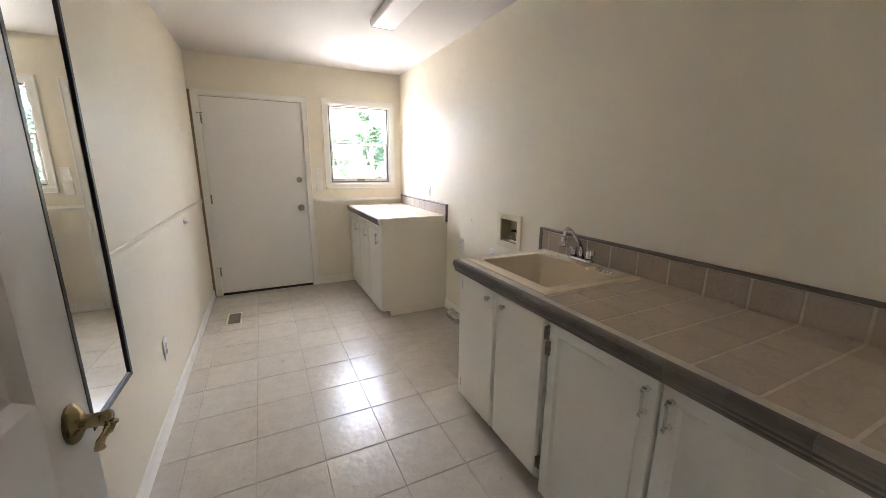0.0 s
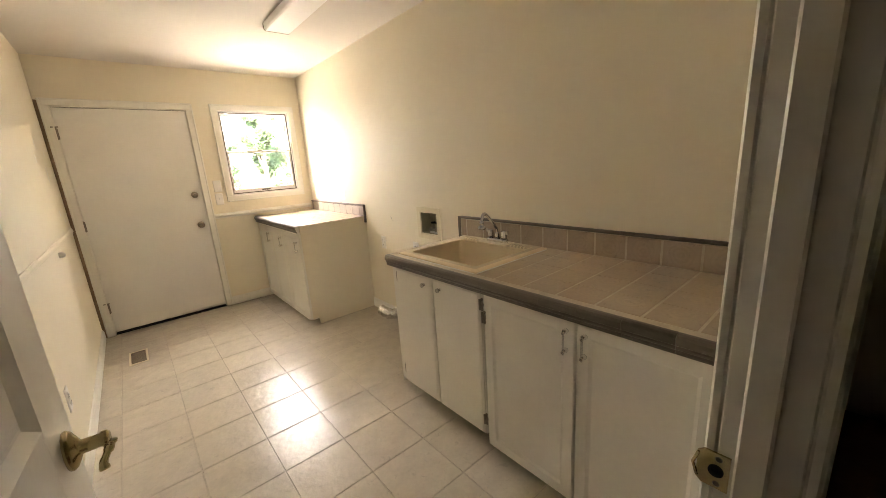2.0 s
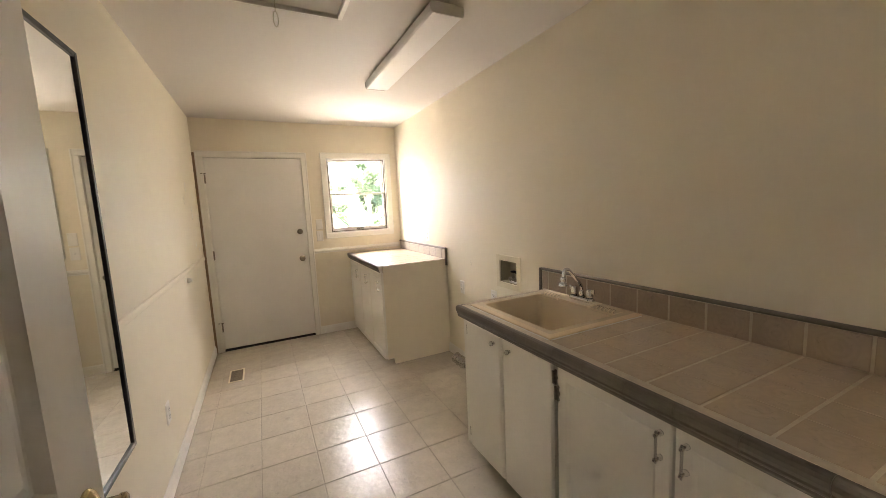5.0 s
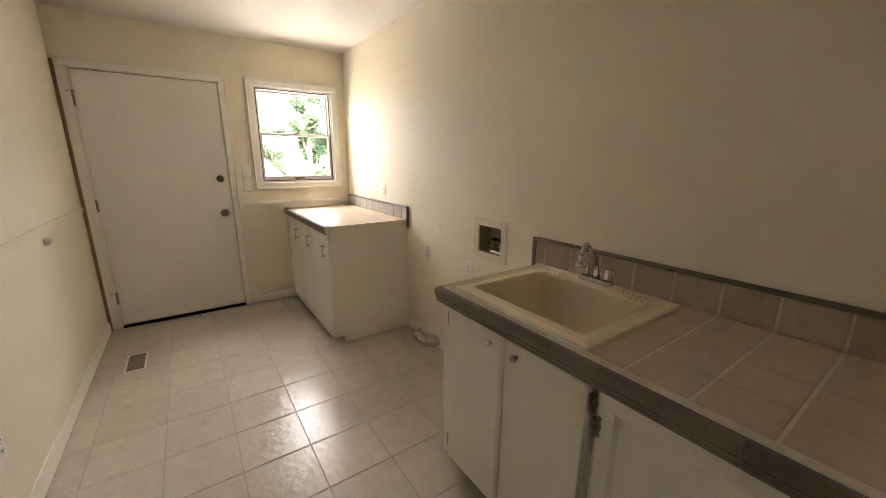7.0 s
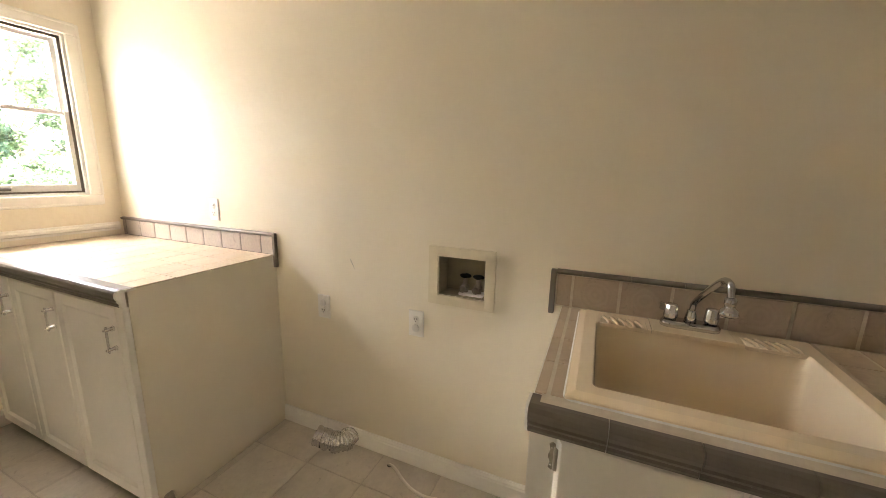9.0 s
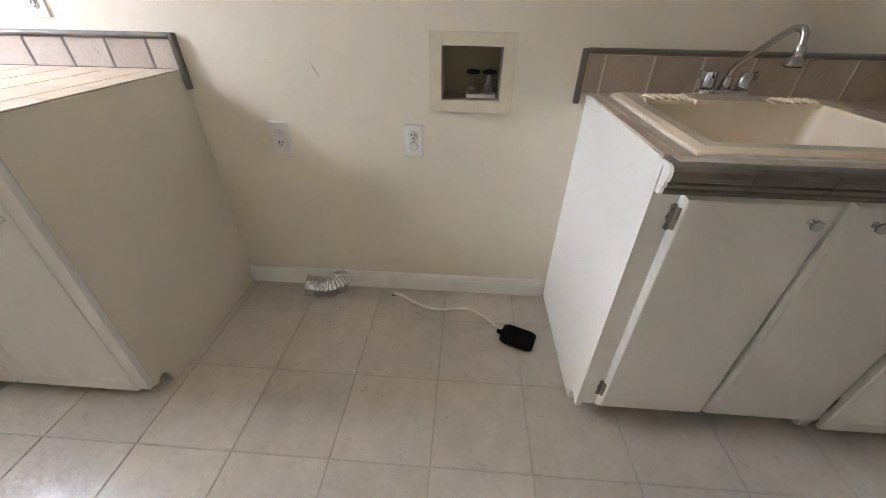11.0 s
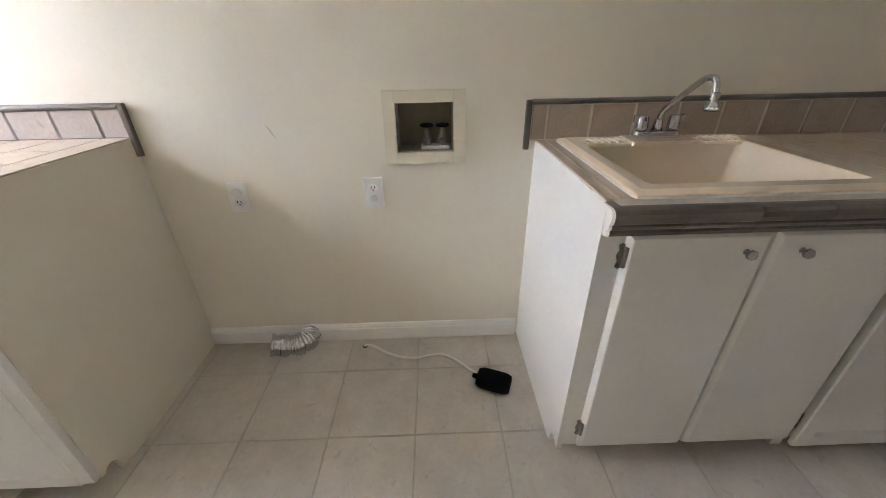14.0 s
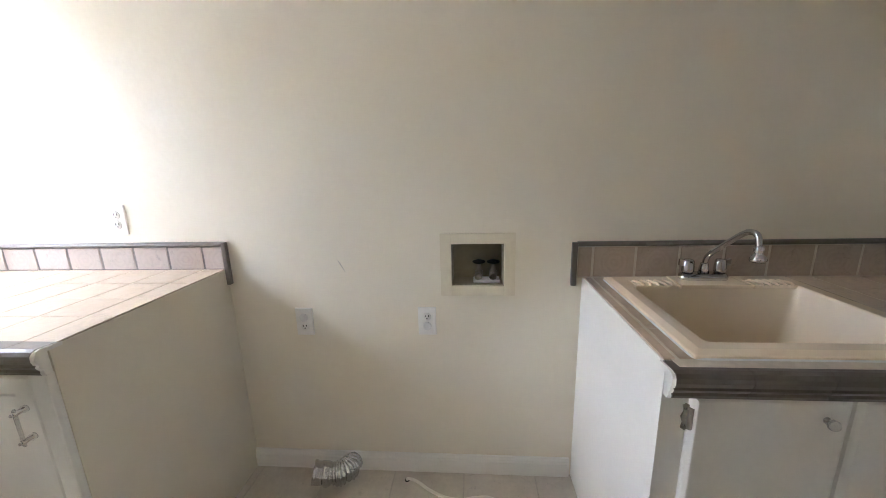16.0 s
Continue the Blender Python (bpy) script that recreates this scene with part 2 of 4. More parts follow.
M_LEAF = leaf_material("leaves", (0.050, 0.085, 0.055), (0.085, 0.135, 0.085))
M_LEAF2 = leaf_material("pale_leaves", (0.060, 0.095, 0.060), (0.10, 0.145, 0.09))


# ---- building helpers ----
def box(x0, x1, y0, y1, z0, z1, bevel=0.0, seg=1, into=None):
    bm = bmesh.new()
    bmesh.ops.create_cube(bm, size=1)
    for v in bm.verts:
        v.co = Vector(((x0 + x1) / 2 + v.co.x * (x1 - x0), (y0 + y1) / 2 + v.co.y * (y1 - y0), (z0 + z1) / 2 + v.co.z * (z1 - z0)))
    if bevel:
        bmesh.ops.bevel(bm, geom=bm.edges[:], offset=bevel, segments=seg, profile=0.7, affect="EDGES")
    return merge(into, bm) if into else bm


def merge(bm, other):
    me = bpy.data.meshes.new("tmp")
    other.to_mesh(me)
    bm.from_mesh(me)
    bpy.data.meshes.remove(me)
    other.free()
    return bm


def rings(loops, closed=True, cap=True, smooth=True):
    """A skin over loops of points, each as long as the next."""
    bm = bmesh.new()
    vs = [[bm.verts.new(p) for p in lp] for lp in loops]
    n = len(loops[0])
    for a, b in zip(vs, vs[1:]):
        for i in range(n if closed else n - 1):
            f = bm.faces.new((a[i], a[(i + 1) % n], b[(i + 1) % n], b[i]))
            f.smooth = smooth
    if cap:
        bm.faces.new(vs[0][::-1])
        bm.faces.new(vs[-1])
    bmesh.ops.recalc_face_normals(bm, faces=bm.faces[:])
    return bm


def tube(points, radii, n=14, cap=True):
    """A round tube along points; radii: one number or one for each."""
    pts = [Vector(p) for p in points]
    if not isinstance(radii, (list, tuple)):
        radii = [radii] * len(pts)
    loops, side = [], None
    for i, p in enumerate(pts):
        d = (pts[min(i + 1, len(pts) - 1)] - pts[max(i - 1, 0)]).normalized()
        if side is None:
            side = d.orthogonal().normalized()
        side = (side - d * side.dot(d)).normalized()
        up = d.cross(side)
        loops.append([p + radii[i] * (math.cos(a) * side + math.sin(a) * up) for a in (2 * math.pi * k / n for k in range(n))])
    return rings(loops, cap=cap)


def smooth_path(points, steps=8):
    pts = [Vector(p) for p in points]
    out = []
    for i in range(len(pts) - 1):
        p0, p1, p2, p3 = pts[max(i - 1, 0)], pts[i], pts[i + 1], pts[min(i + 2, len(pts) - 1)]
        for k in range(steps):
            s = k / steps
            out.append(0.5 * ((2 * p1) + (p2 - p0) * s + (2 * p0 - 5 * p1 + 4 * p2 - p3) * s * s + (3 * p1 - p0 - 3 * p2 + p3) * s ** 3))
    return out + [pts[-1]]


def lathe(profile, axis, origin, n=24):
    """A turned shape: profile of (distance along the axis, radius)."""
    o, d = Vector(origin), Vector(axis).normalized()
    s = d.orthogonal().normalized()
    u = d.cross(s)
    return rings([[o + d * h + max(r, 0.0003) * (math.cos(a) * s + math.sin(a) * u) for a in (2 * math.pi * k / n for k in range(n))] for h, r in profile])


def extrude_profile(profile, y0, y1, axis=1):
    """A straight moulding: profile of (a, b) in the plane across the axis, run from y0 to y1."""
    def at(a, b, t):
        return (a, t, b) if axis == 1 else ((t, a, b) if axis == 0 else (a, b, t))
    return rings([[at(a, b, y0) for a, b in profile], [at(a, b, y1) for a, b in profile]], smooth=False)


def mesh_of(name, bm, mat):
    me = bpy.data.meshes.new(name)
    bm.to_mesh(me)
    bm.free()
    me.materials.append(mat)
    return me


def part(name, bm, mat, parent=None, label=""):
    ob = new(name, mesh_of(name, bm, mat))
    if parent:
        ob.parent = parent
    return tagged(ob, label) if label else ob


def thing(name, label, category, group="", at=(0, 0, 0)):
    """An Empty at the base of a thing; its parts are built in its own space."""
    ob = new(name)
    ob.empty_display_size = 0.1
    ob.matrix_basis = Matrix.Translation(at)
    return tagged(ob, label, category, group)


def structure(name, bm, mat, label=""):
    return tagged(part(name, bm, mat), label, "", "", "structure")


def rrect(x0, x1, y0, y1, r, z, n=5):
    out = []
    for cx, cy, a0 in ((x1 - r, y1 - r, 0), (x0 + r, y1 - r, 90), (x0 + r, y0 + r, 180), (x1 - r, y0 + r, 270)):
        for k in range(n + 1):
            a = radians(a0 + 90 * k / n)
            out.append(Vector((cx + r * math.cos(a), cy + r * math.sin(a), z)))
    return out


# ---- the room's shell ----
XL, YN, YH, H = -2.15, -4.437, -4.517, 2.44
bm = bmesh.new()
for y0, y1, z0, z1 in ((-2.409, 0.0, 0, 0.862), (YN, -2.409, 0, H), (-2.409, 0.0, 1.028, H), (-2.207, 0.0, 0.862, 1.028)):
    box(0, 0.14, y0, y1, z0, z1, into=bm)
structure("wall_right", bm, M_WALL, "cream painted plaster wall with a soft sheen")
bm = bmesh.new()
for x0, x1, z0, z1 in ((-2.30, -2.075, -0.05, H), (-2.075, -1.115, 2.065, H), (-1.115, -0.857, -0.05, H), (-0.857, -0.146, -0.05, 1.19),
                       (-0.857, -0.146, 2.06, H), (-0.146, 0.14, -0.05, H)):
    box(x0, x1, 0.0, 0.15, z0, z1, into=bm)
structure("wall_back", bm, M_WALL, "cream painted wall round the back door and window")
structure("wall_left", box(XL - 0.14, XL, YN, 0.0, -0.05, H), M_WALL, "cream painted plaster wall with patched nail marks")
bm = bmesh.new()
for x0, x1, z0, z1 in ((-2.29, -2.01, 0, H), (-2.01, -1.21, 2.07, H), (-1.21, 0.14, 0, H)):
    box(x0, x1, YH, YN, z0, z1, into=bm)
structure("wall_near", bm, M_WALL, "cream painted wall round the entry door")
bm = bmesh.new()
for x0, x1, y0, y1 in ((XL - 0.14, -1.755, YH, 0.15), (-1.13, 0.14, YH, 0.15), (-1.755, -1.13, -2.437, 0.15), (-1.755, -1.13, YH, -3.82)):
    box(x0, x1, y0, y1, H, H + 0.12, into=bm)
structure("ceiling", bm, M_CEIL, "white painted flat ceiling")
structure("floor", box(XL - 0.14, 0.14, YH, 0.15, -0.12, -0.0025), M_GROUT, "tan grout bed under square ceramic floor tiles")
# unseen slab added above the ceiling to keep sun and sky light out
structure("sun_block_roof", box(-4.6, 1.8, -7.2, 0.55, H + 0.35, H + 0.5), M_TRIM, "plain unseen slab added over the room to block the sun")

# hall behind the entry door
structure("hall_floor", box(-3.6, 0.9, -6.6, YH, -0.12, -0.002), M_HALLFLOOR, "brown oak board floor of the hall")
structure("hall_ceiling", box(-3.6, 0.9, -6.6, YH, H, H + 0.12), M_CEIL, "white hall ceiling")
bm = bmesh.new()
box(-3.6, 0.9, -6.72, -6.6, -0.1, H, into=bm)
box(-3.72, -3.6, -6.72, YH, -0.1, H, into=bm)
box(0.9, 1.02, -6.72, YH, -0.1, H, into=bm)
box(-3.72, -2.29, YH, YN, -0.1, H, into=bm)
box(0.14, 1.02, YH, YN, -0.1, H, into=bm)
structure("hall_wall", bm, M_WALL, "plain cream walls of the hall")


def baseboard_profile(x, s):
    """Foot moulding against a wall whose face lies at x; s: the side on which the room lies."""
    return [(x, 0.0), (x + s * 0.014, 0.0), (x + s * 0.014, 0.062), (x + s * 0.011, 0.068), (x + s * 0.011, 0.074), (x + s * 0.006, 0.086), (x, 0.088)]


structure("baseboard_right", extrude_profile(baseboard_profile(0, -1), -2.69, -1.30), M_TRIM, "white painted moulded baseboard")
structure("baseboard_left", extrude_profile(baseboard_profile(XL, 1), -4.36, -0.022), M_TRIM, "white painted moulded baseboard")
structure("baseboard_back", extrude_profile(baseboard_profile(0, -1), -1.067, -0.60, axis=0), M_TRIM, "white painted moulded baseboard")


def rail_profile(x, s, z, k=1.0):
    return [(x, z - 0.024), (x + s * 0.008 * k, z - 0.024), (x + s * 0.009 * k, z - 0.012), (x + s * 0.016 * k, z - 0.006), (x + s * 0.016 * k, z + 0.008),
            (x + s * 0.01 * k, z + 0.016), (x + s * 0.008 * k, z + 0.024), (x, z + 0.026)]


structure("trim_chair_rail_back", extrude_profile(rail_profile(0, -1, 0.99), -1.067, -0.024, axis=0), M_TRIM, "white painted chair rail under the window")
structure("trim_chair_rail_left", extrude_profile(rail_profile(XL, 1, 1.025, 0.7), -2.76, -0.022), M_WALL, "cream painted-over chair rail")


def casing(name, x0, x1, z0, z1, y, s, w, sill=False, foot=0.0, label="", cap=0.018):
    """Flat casing with a raised outer bead round an opening in a wall across y; s: towards the room."""
    bm = bmesh.new()
    a, b = sorted((y, y + s * cap))
    c, d = sorted((y, y + s * (cap + 0.005)))
    for xa, xb in ((x0 - w, x0), (x1, x1 + w)):
        box(xa, xb, a, b, foot, z1, 0.003, into=bm)
    box(x0 - w, x1 + w, a, b, z1 + 0.0005, z1 + w, 0.003, into=bm)
    box(x0 - w - 0.002, x0 - w + 0.012, c, d, foot, z1 + w, 0.003, into=bm)
    box(x1 + w - 0.012, x1 + w + 0.002, c, d, foot, z1 + w, 0.003, into=bm)
    box(x0 - w + 0.0125, x1 + w - 0.0125, c, d, z1 + w - 0.012, z1 + w + 0.002, 0.003, into=bm)
    if sill:
        box(x0 - w, x1 + w, a, b, z0 - w, z0 - 0.0005, 0.003, into=bm)
        box(x0 - w + 0.0125, x1 + w - 0.0125, c, d, z0 - w - 0.002, z0 - w + 0.012, 0.003, into=bm)
    return structure(name, bm, M_TRIM, label)


# ---- back door ----
casing("trim_back_door", -2.066, -1.126, 0, 2.056, 0, -1, 0.058, label="white painted door casing")
bm = bmesh.new()
box(-2.075, -2.062, 0.0, 0.15, 0, 2.052, into=bm)
box(-1.128, -1.115, 0.0, 0.15, 0, 2.052, into=bm)
box(-2.075, -1.115, 0.0, 0.15, 2.0525, 2.065, into=bm)
box(-2.062, -1.128, 0.055, 0.075, 0.0, 2.052, into=bm)
structure("trim_back_jamb", bm, M_TRIM, "white painted door jamb")
# added brown strip, stands for shade in the gap beside the casing
structure("trim_corner_shade", box(XL + 0.001, -2.1275, -0.012, -0.0005, 0.0, 2.10, 0.002), M_CORNERSHADE, "narrow brown strip put in for the shade between casing and side wall")
structure("threshold", box(-2.062, -1.128, -0.004, 0.054, 0.0, 0.012, 0.003), M_DARK, "black door threshold")
bdoor = thing("door_1", "closed flat white painted exterior door", "door", at=(-1.595, 0.03, 0))
bdoor["kind"] = "structure"
part("door_slab", box(-0.464, 0.464, -0.025, 0.02, 0.02, 2.047, 0.002), M_DOOR, bdoor)
part("weatherstrip", box(-0.4655, 0.4655, -0.012, 0.018, 2.0465, 2.0515), M_SEAL, bdoor, "dark weatherstrip in the head gap")
part("door_sweep", box(-0.46, 0.46, -0.033, -0.026, 0.014, 0.026, 0.001), M_DARK, bdoor, "black rubber door sweep")


def door_knob(parent, x, z, small):
    y = -0.025
    if small:
        prof = [(0, 0.0), (0, 0.030), (0.006, 0.031), (0.012, 0.027), (0.016, 0.018), (0.022, 0.017), (0.024, 0.012), (0.024, 0)]
    else:
        prof = [(0, 0.0), (0, 0.032), (0.005, 0.032), (0.010, 0.022), (0.014, 0.011), (0.034, 0.011), (0.040, 0.020), (0.050, 0.0275), (0.060, 0.0275), (0.066, 0.021), (0.068, 0.010), (0.068, 0)]
    p = part("deadbolt" if small else "door_knob", lathe(prof, (0, -1, 0), (x, y, z), 22), M_NICKEL, parent, "tarnished nickel")
    if small:
        part("thumb_turn", box(x - 0.004, x + 0.004, y - 0.038, y - 0.022, z - 0.014, z + 0.014, 0.002), M_NICKEL, p)


door_knob(bdoor, 0.395, 1.236, True)
door_knob(bdoor, 0.395, 0.928, False)


def door_hinge(parent, x, y, z, guard=False):
    h = part("hinge", lathe([(-0.05, 0.003), (-0.047, 0.006), (-0.045, 0.007), (0.045, 0.007), (0.047, 0.006), (0.05, 0.003)], (0, 0, 1), (x, y, z), 12), M_NICKEL, parent, "aged brass hinge")
    part("hinge_leaf", box(x + 0.004, x + 0.012, y + 0.004, y + 0.009, z - 0.044, z + 0.044), M_NICKEL, h)
    if guard:
        part("hinge_stop", tube([(x - 0.026, y - 0.014, z + 0.053), (x - 0.002, y - 0.004, z + 0.053), (x + 0.018, y - 0.018, z + 0.053)], 0.005, 8), M_NICKEL, h)


door_hinge(bdoor, -0.470, -0.036, 1.835, True)
door_hinge(bdoor, -0.470, -0.036, 1.045)
door_hinge(bdoor, -0.470, -0.036, 0.265, True)

# ---- window ----
casing("trim_window", -0.857, -0.146, 1.19, 2.06, 0, -1, 0.06, sill=True, foot=1.19, label="white painted window casing")
win = thing("window_1", "double-hung window with grey-white painted sashes and clear glass", "window", at=(-0.5015, 0.0, 1.19))
win["kind"] = "structure"
bm = bmesh.new()
for x0, x1, z0, z1 in ((-0.3555, -0.343, 0, 0.87), (0.343, 0.3555, 0, 0.87), (-0.343, 0.343, 0, 0.012), (-0.343, 0.343, 0.858, 0.87)):
    box(x0, x1, 0.0, 0.14, z0, z1, into=bm)
part("window_frame", bm, M_SASH, win)
bm = bmesh.new()
for x0, x1, z0, z1 in ((-0.343, -0.331, 0.012, 0.858), (0.331, 0.343, 0.012, 0.858), (-0.331, 0.331, 0.012, 0.022), (-0.331, 0.331, 0.845, 0.858)):
    box(x0, x1, 0.018, 0.024, z0, z1, into=bm)
part("weatherstrip", bm, M_SEAL, win, "dark brown weatherstrip")


def sash(name, y, z0, z1, bottom, top):
    bm = bmesh.new()
    box(-0.336, -0.312, y, y + 0.03, z0, z1, 0.002, into=bm)
    box(0.312, 0.336, y, y + 0.03, z0, z1, 0.002, into=bm)
    box(-0.312, 0.312, y, y + 0.03, z0, z0 + bottom, 0.002, into=bm)
    box(-0.312, 0.312, y, y + 0.03, z1 - top, z1, 0.002, into=bm)
    s = part(name, bm, M_SASH, win)
    g = part("pane", box(-0.312, 0.312, y + 0.013, y + 0.017, z0 + bottom, z1 - top), M_GLASS, s, "clear glass pane")
    g.visible_shadow = False
    return s


low = sash("lower_sash", 0.026, 0.018, 0.462, 0.042, 0.022)
sash("upper_sash", 0.060, 0.444, 0.848, 0.022, 0.022)
part("sash_lift", box(-0.045, 0.045, 0.010, 0.026, 0.030, 0.046, 0.004), M_SEAL, low, "dark bronze sash lift")
part("sash_lock", box(-0.025, 0.025, 0.020, 0.050, 0.462, 0.474, 0.003), M_NICKEL, low)

# ---- entry door and its frame ----
casing("trim_entry_door", -1.99, -1.23, 0, 2.05, YN, 1, 0.06, cap=0.014, label="white painted door casing with a stepped edge")
casing("trim_entry_door_hall", -1.99, -1.23, 0, 2.05, YH, -1, 0.06, cap=0.014, label="white painted hall door casing")
bm = bmesh.new()
box(-2.01, -1.99, YH, YN, 0, 2.05, into=bm)
box(-1.23, -1.21, YH, YN, 0, 2.05, 0.002, into=bm)
box(-2.01, -1.21, YH, YN, 2.0505, 2.07, into=bm)
structure("trim_entry_jamb", bm, M_TRIM, "white painted door jamb")
bm = bmesh.new()
box(-1.990, -1.978, -4.489, -4.457, 0, 2.038, 0.003, into=bm)
box(-1.242, -1.230, -4.489, -4.457, 0, 2.038, 0.003, into=bm)
box(-1.990, -1.230, -4.489, -4.457, 2.0385, 2.05, 0.003, into=bm)
structure("trim_door_stop", bm, M_TRIM, "white painted door stop strips")

strike = thing("strike_plate", "aged brass strike plate screwed to the door jamb", "strike plate", at=(-1.231, -4.437, 0.995))
bm = rings([[Vector((x, y, z)) for y, z in ((-0.016, -0.026), (0.012, -0.026), (0.019, -0.020), (0.019, 0.020), (0.012, 0.026), (-0.016, 0.026))] for x in (0.0005, -0.0025)], smooth=False)
part("plate", bm, M_BRASS, strike)
# flat black disc on the plate, paints the shade of the hole
part("latch_hole_shade", lathe([(0, 0), (0, 0.0085), (0.0012, 0.0085), (0.0012, 0)], (-1, 0, 0), (-0.0025, -0.002, 0), 16), M_DARK, strike, "black disc drawn for the shade in the latch hole")
for dz in (-0.0185, 0.0185):
    part("screw", lathe([(0, 0), (0, 0.0042), (0.001, 0.003), (0.001, 0)], (-1, 0, 0), (-0.0025, -0.004, dz), 10), M_NICKEL, strike)
part("lip", tube([(-0.002, 0.018, -0.018), (-0.004, 0.023, 0), (-0.002, 0.018, 0.018)], 0.002, 8), M_BRASS, strike)

edoor = thing("door_2", "open white painted six-panel interior door", "door", at=(-1.947, -4.418, 0))
edoor["kind"] = "structure"
edoor.matrix_basis = pose(-1.947, -4.418, 0, 0, 0, -4.3)
W, T = 0.757, 0.035
for y0, y1 in ((0, 0.118), (0.318, 0.438), (0.639, W)):
    part("stile", box(-T, 0, y0, y1, 0.012, 2.035, 0.0015), M_DOOR, edoor)
RAILS = ((0.012, 0.235), (0.855, 1.062), (1.655, 1.735), (1.93, 2.035))
for y0, y1 in ((0.118, 0.318), (0.438, 0.639)):
    for z0, z1 in RAILS:
        part("rail", box(-T, 0, y0, y1, z0, z1), M_DOOR, edoor)
    for (a, z0), (z1, b) in zip(RAILS, RAILS[1:]):
        loops = [[(0, y0, z0), (0, y1, z0), (0, y1, z1), (0, y0, z1)]]
        for d, x in ((0.006, -0.004), (0.016, -0.010), (0.020, -0.012), (0.026, -0.012), (0.048, -0.005), (0.05, -0.005)):
            loops.append([(x, y0 + d, z0 + d), (x, y1 - d, z0 + d), (x, y1 - d, z1 - d), (x, y0 + d, z1 - d)])
        bm = rings(loops, cap=False, smooth=False)
        bm.faces.new([v for v in bm.verts][-4:])
        back = rings([[(-T - x, y, z) for x, y, z in lp] for lp in loops], cap=False, smooth=False)
        back.faces.new([v for v in back.verts][-4:])
        merge(bm, back)
        bmesh.ops.recalc_face_normals(bm, faces=bm.faces[:])
        part("panel", bm, M_DOOR, edoor)
bm = lathe([(0, 0), (0, 0.024), (0.004, 0.025), (0.009, 0.022), (0.014, 0.015), (0.018, 0.0118), (0.042, 0.0112), (0.044, 0.0135), (0.051, 0.0135), (0.054, 0.010), (0.054, 0)], (1, 0, 0), (0, 0.700, 0.985), 24)
for v in bm.verts:
    if v.co.x < 0.0165:
        v.co.z = 0.985 + (v.co.z - 0.985) * 1.42
lever = part("lever_handle", bm, M_BRASS, edoor, "aged brass lever handle")
part("lever", tube(smooth_path([(0.053, 0.699, 0.980), (0.050, 0.695, 0.969), (0.045, 0.686, 0.961), (0.041, 0.679, 0.953), (0.042, 0.674, 0.943)], 5), [0.010] * 3 + [0.0075] * 5 + [0.0056] * 5 + [0.0062] * 4 + [0.0074] * 3 + [0.0045], 12), M_BRASS, lever)
part("back_rosette", lathe([(0, 0), (0, 0.033), (0.010, 0.030), (0.014, 0.016), (0.05, 0.013), (0.06, 0.024), (0.07, 0.02), (0.07, 0)], (-1, 0, 0), (-T, 0.695, 0.985), 20), M_BRASS, lever)
part("latch_plate", box(-0.029, -0.006, W - 0.0005, W + 0.001, 0.955, 1.015), M_BRASS, edoor)

# ---- wall mirror ----
mirror = thing("wall_mirror", "tall mirror in a narrow black frame hung on the wall", "mirror", at=(XL, -2.865, 0.56))
mirror.matrix_basis = pose(XL + 0.007, -2.865, 0.56, 0, 0, -1.3)
MW, MH = 0.185, 1.49
part("mirror_glass", box(0.006, 0.009, -MW + 0.018, MW - 0.018, 0.018, MH - 0.018), M_MIRROR, mirror, "silvered mirror glass")
for y0, y1, z0, z1 in ((-MW, -MW + 0.02, 0, MH), (MW - 0.02, MW, 0, MH), (-MW + 0.02, MW - 0.02, 0, 0.02), (-MW + 0.02, MW - 0.02, MH - 0.02, MH)):
    part("frame_rail", box(0.001, 0.016, y0, y1, z0, z1, 0.002), M_FRAME, mirror)

# ---- cabinets ----
def crystal_knob(parent, x, y, z):
    k = part("knob", lathe([(0, 0), (0, 0.0075), (0.002, 0.0075), (0.003, 0.004), (0.009, 0.004)], (-1, 0, 0), (x, y, z), 12), M_CHROME, parent, "chrome knob base")
    part("knob_head", lathe([(0.009, 0), (0.009, 0.006), (0.013, 0.012), (0.020, 0.012), (0.025, 0.0075), (0.025, 0)], (-1, 0, 0), (x, y, z), 8), M_ACRYL, k, "clear faceted acrylic")


def crystal_pull(parent, x, y, z):
    p = part("pull", tube([(x - 0.022, y, z - 0.050), (x - 0.023, y, z - 0.046), (x - 0.023, y, z + 0.046), (x - 0.022, y, z + 0.050)], [0.0025, 0.004, 0.004, 0.0025], 10), M_ACRYL, parent, "clear acrylic bar pull")
    for dz in (-0.038, 0.038):
        q = part("pull_post", lathe([(0, 0), (0, 0.009), (0.006, 0.009), (0.010, 0.0065), (0.026, 0.0065), (0.0275, 0.004), (0.0275, 0)], (-1, 0, 0), (x, y, z + dz), 10), M_BRIGHT, p, "bright chrome post")
        part("screw_head", lathe([(0.0285, 0), (0.0305, 0.0042), (0.0325, 0.003), (0.0325, 0)], (-1, 0, 0), (x, y, z + dz), 10), M_CHROME, q, "chrome screw head")


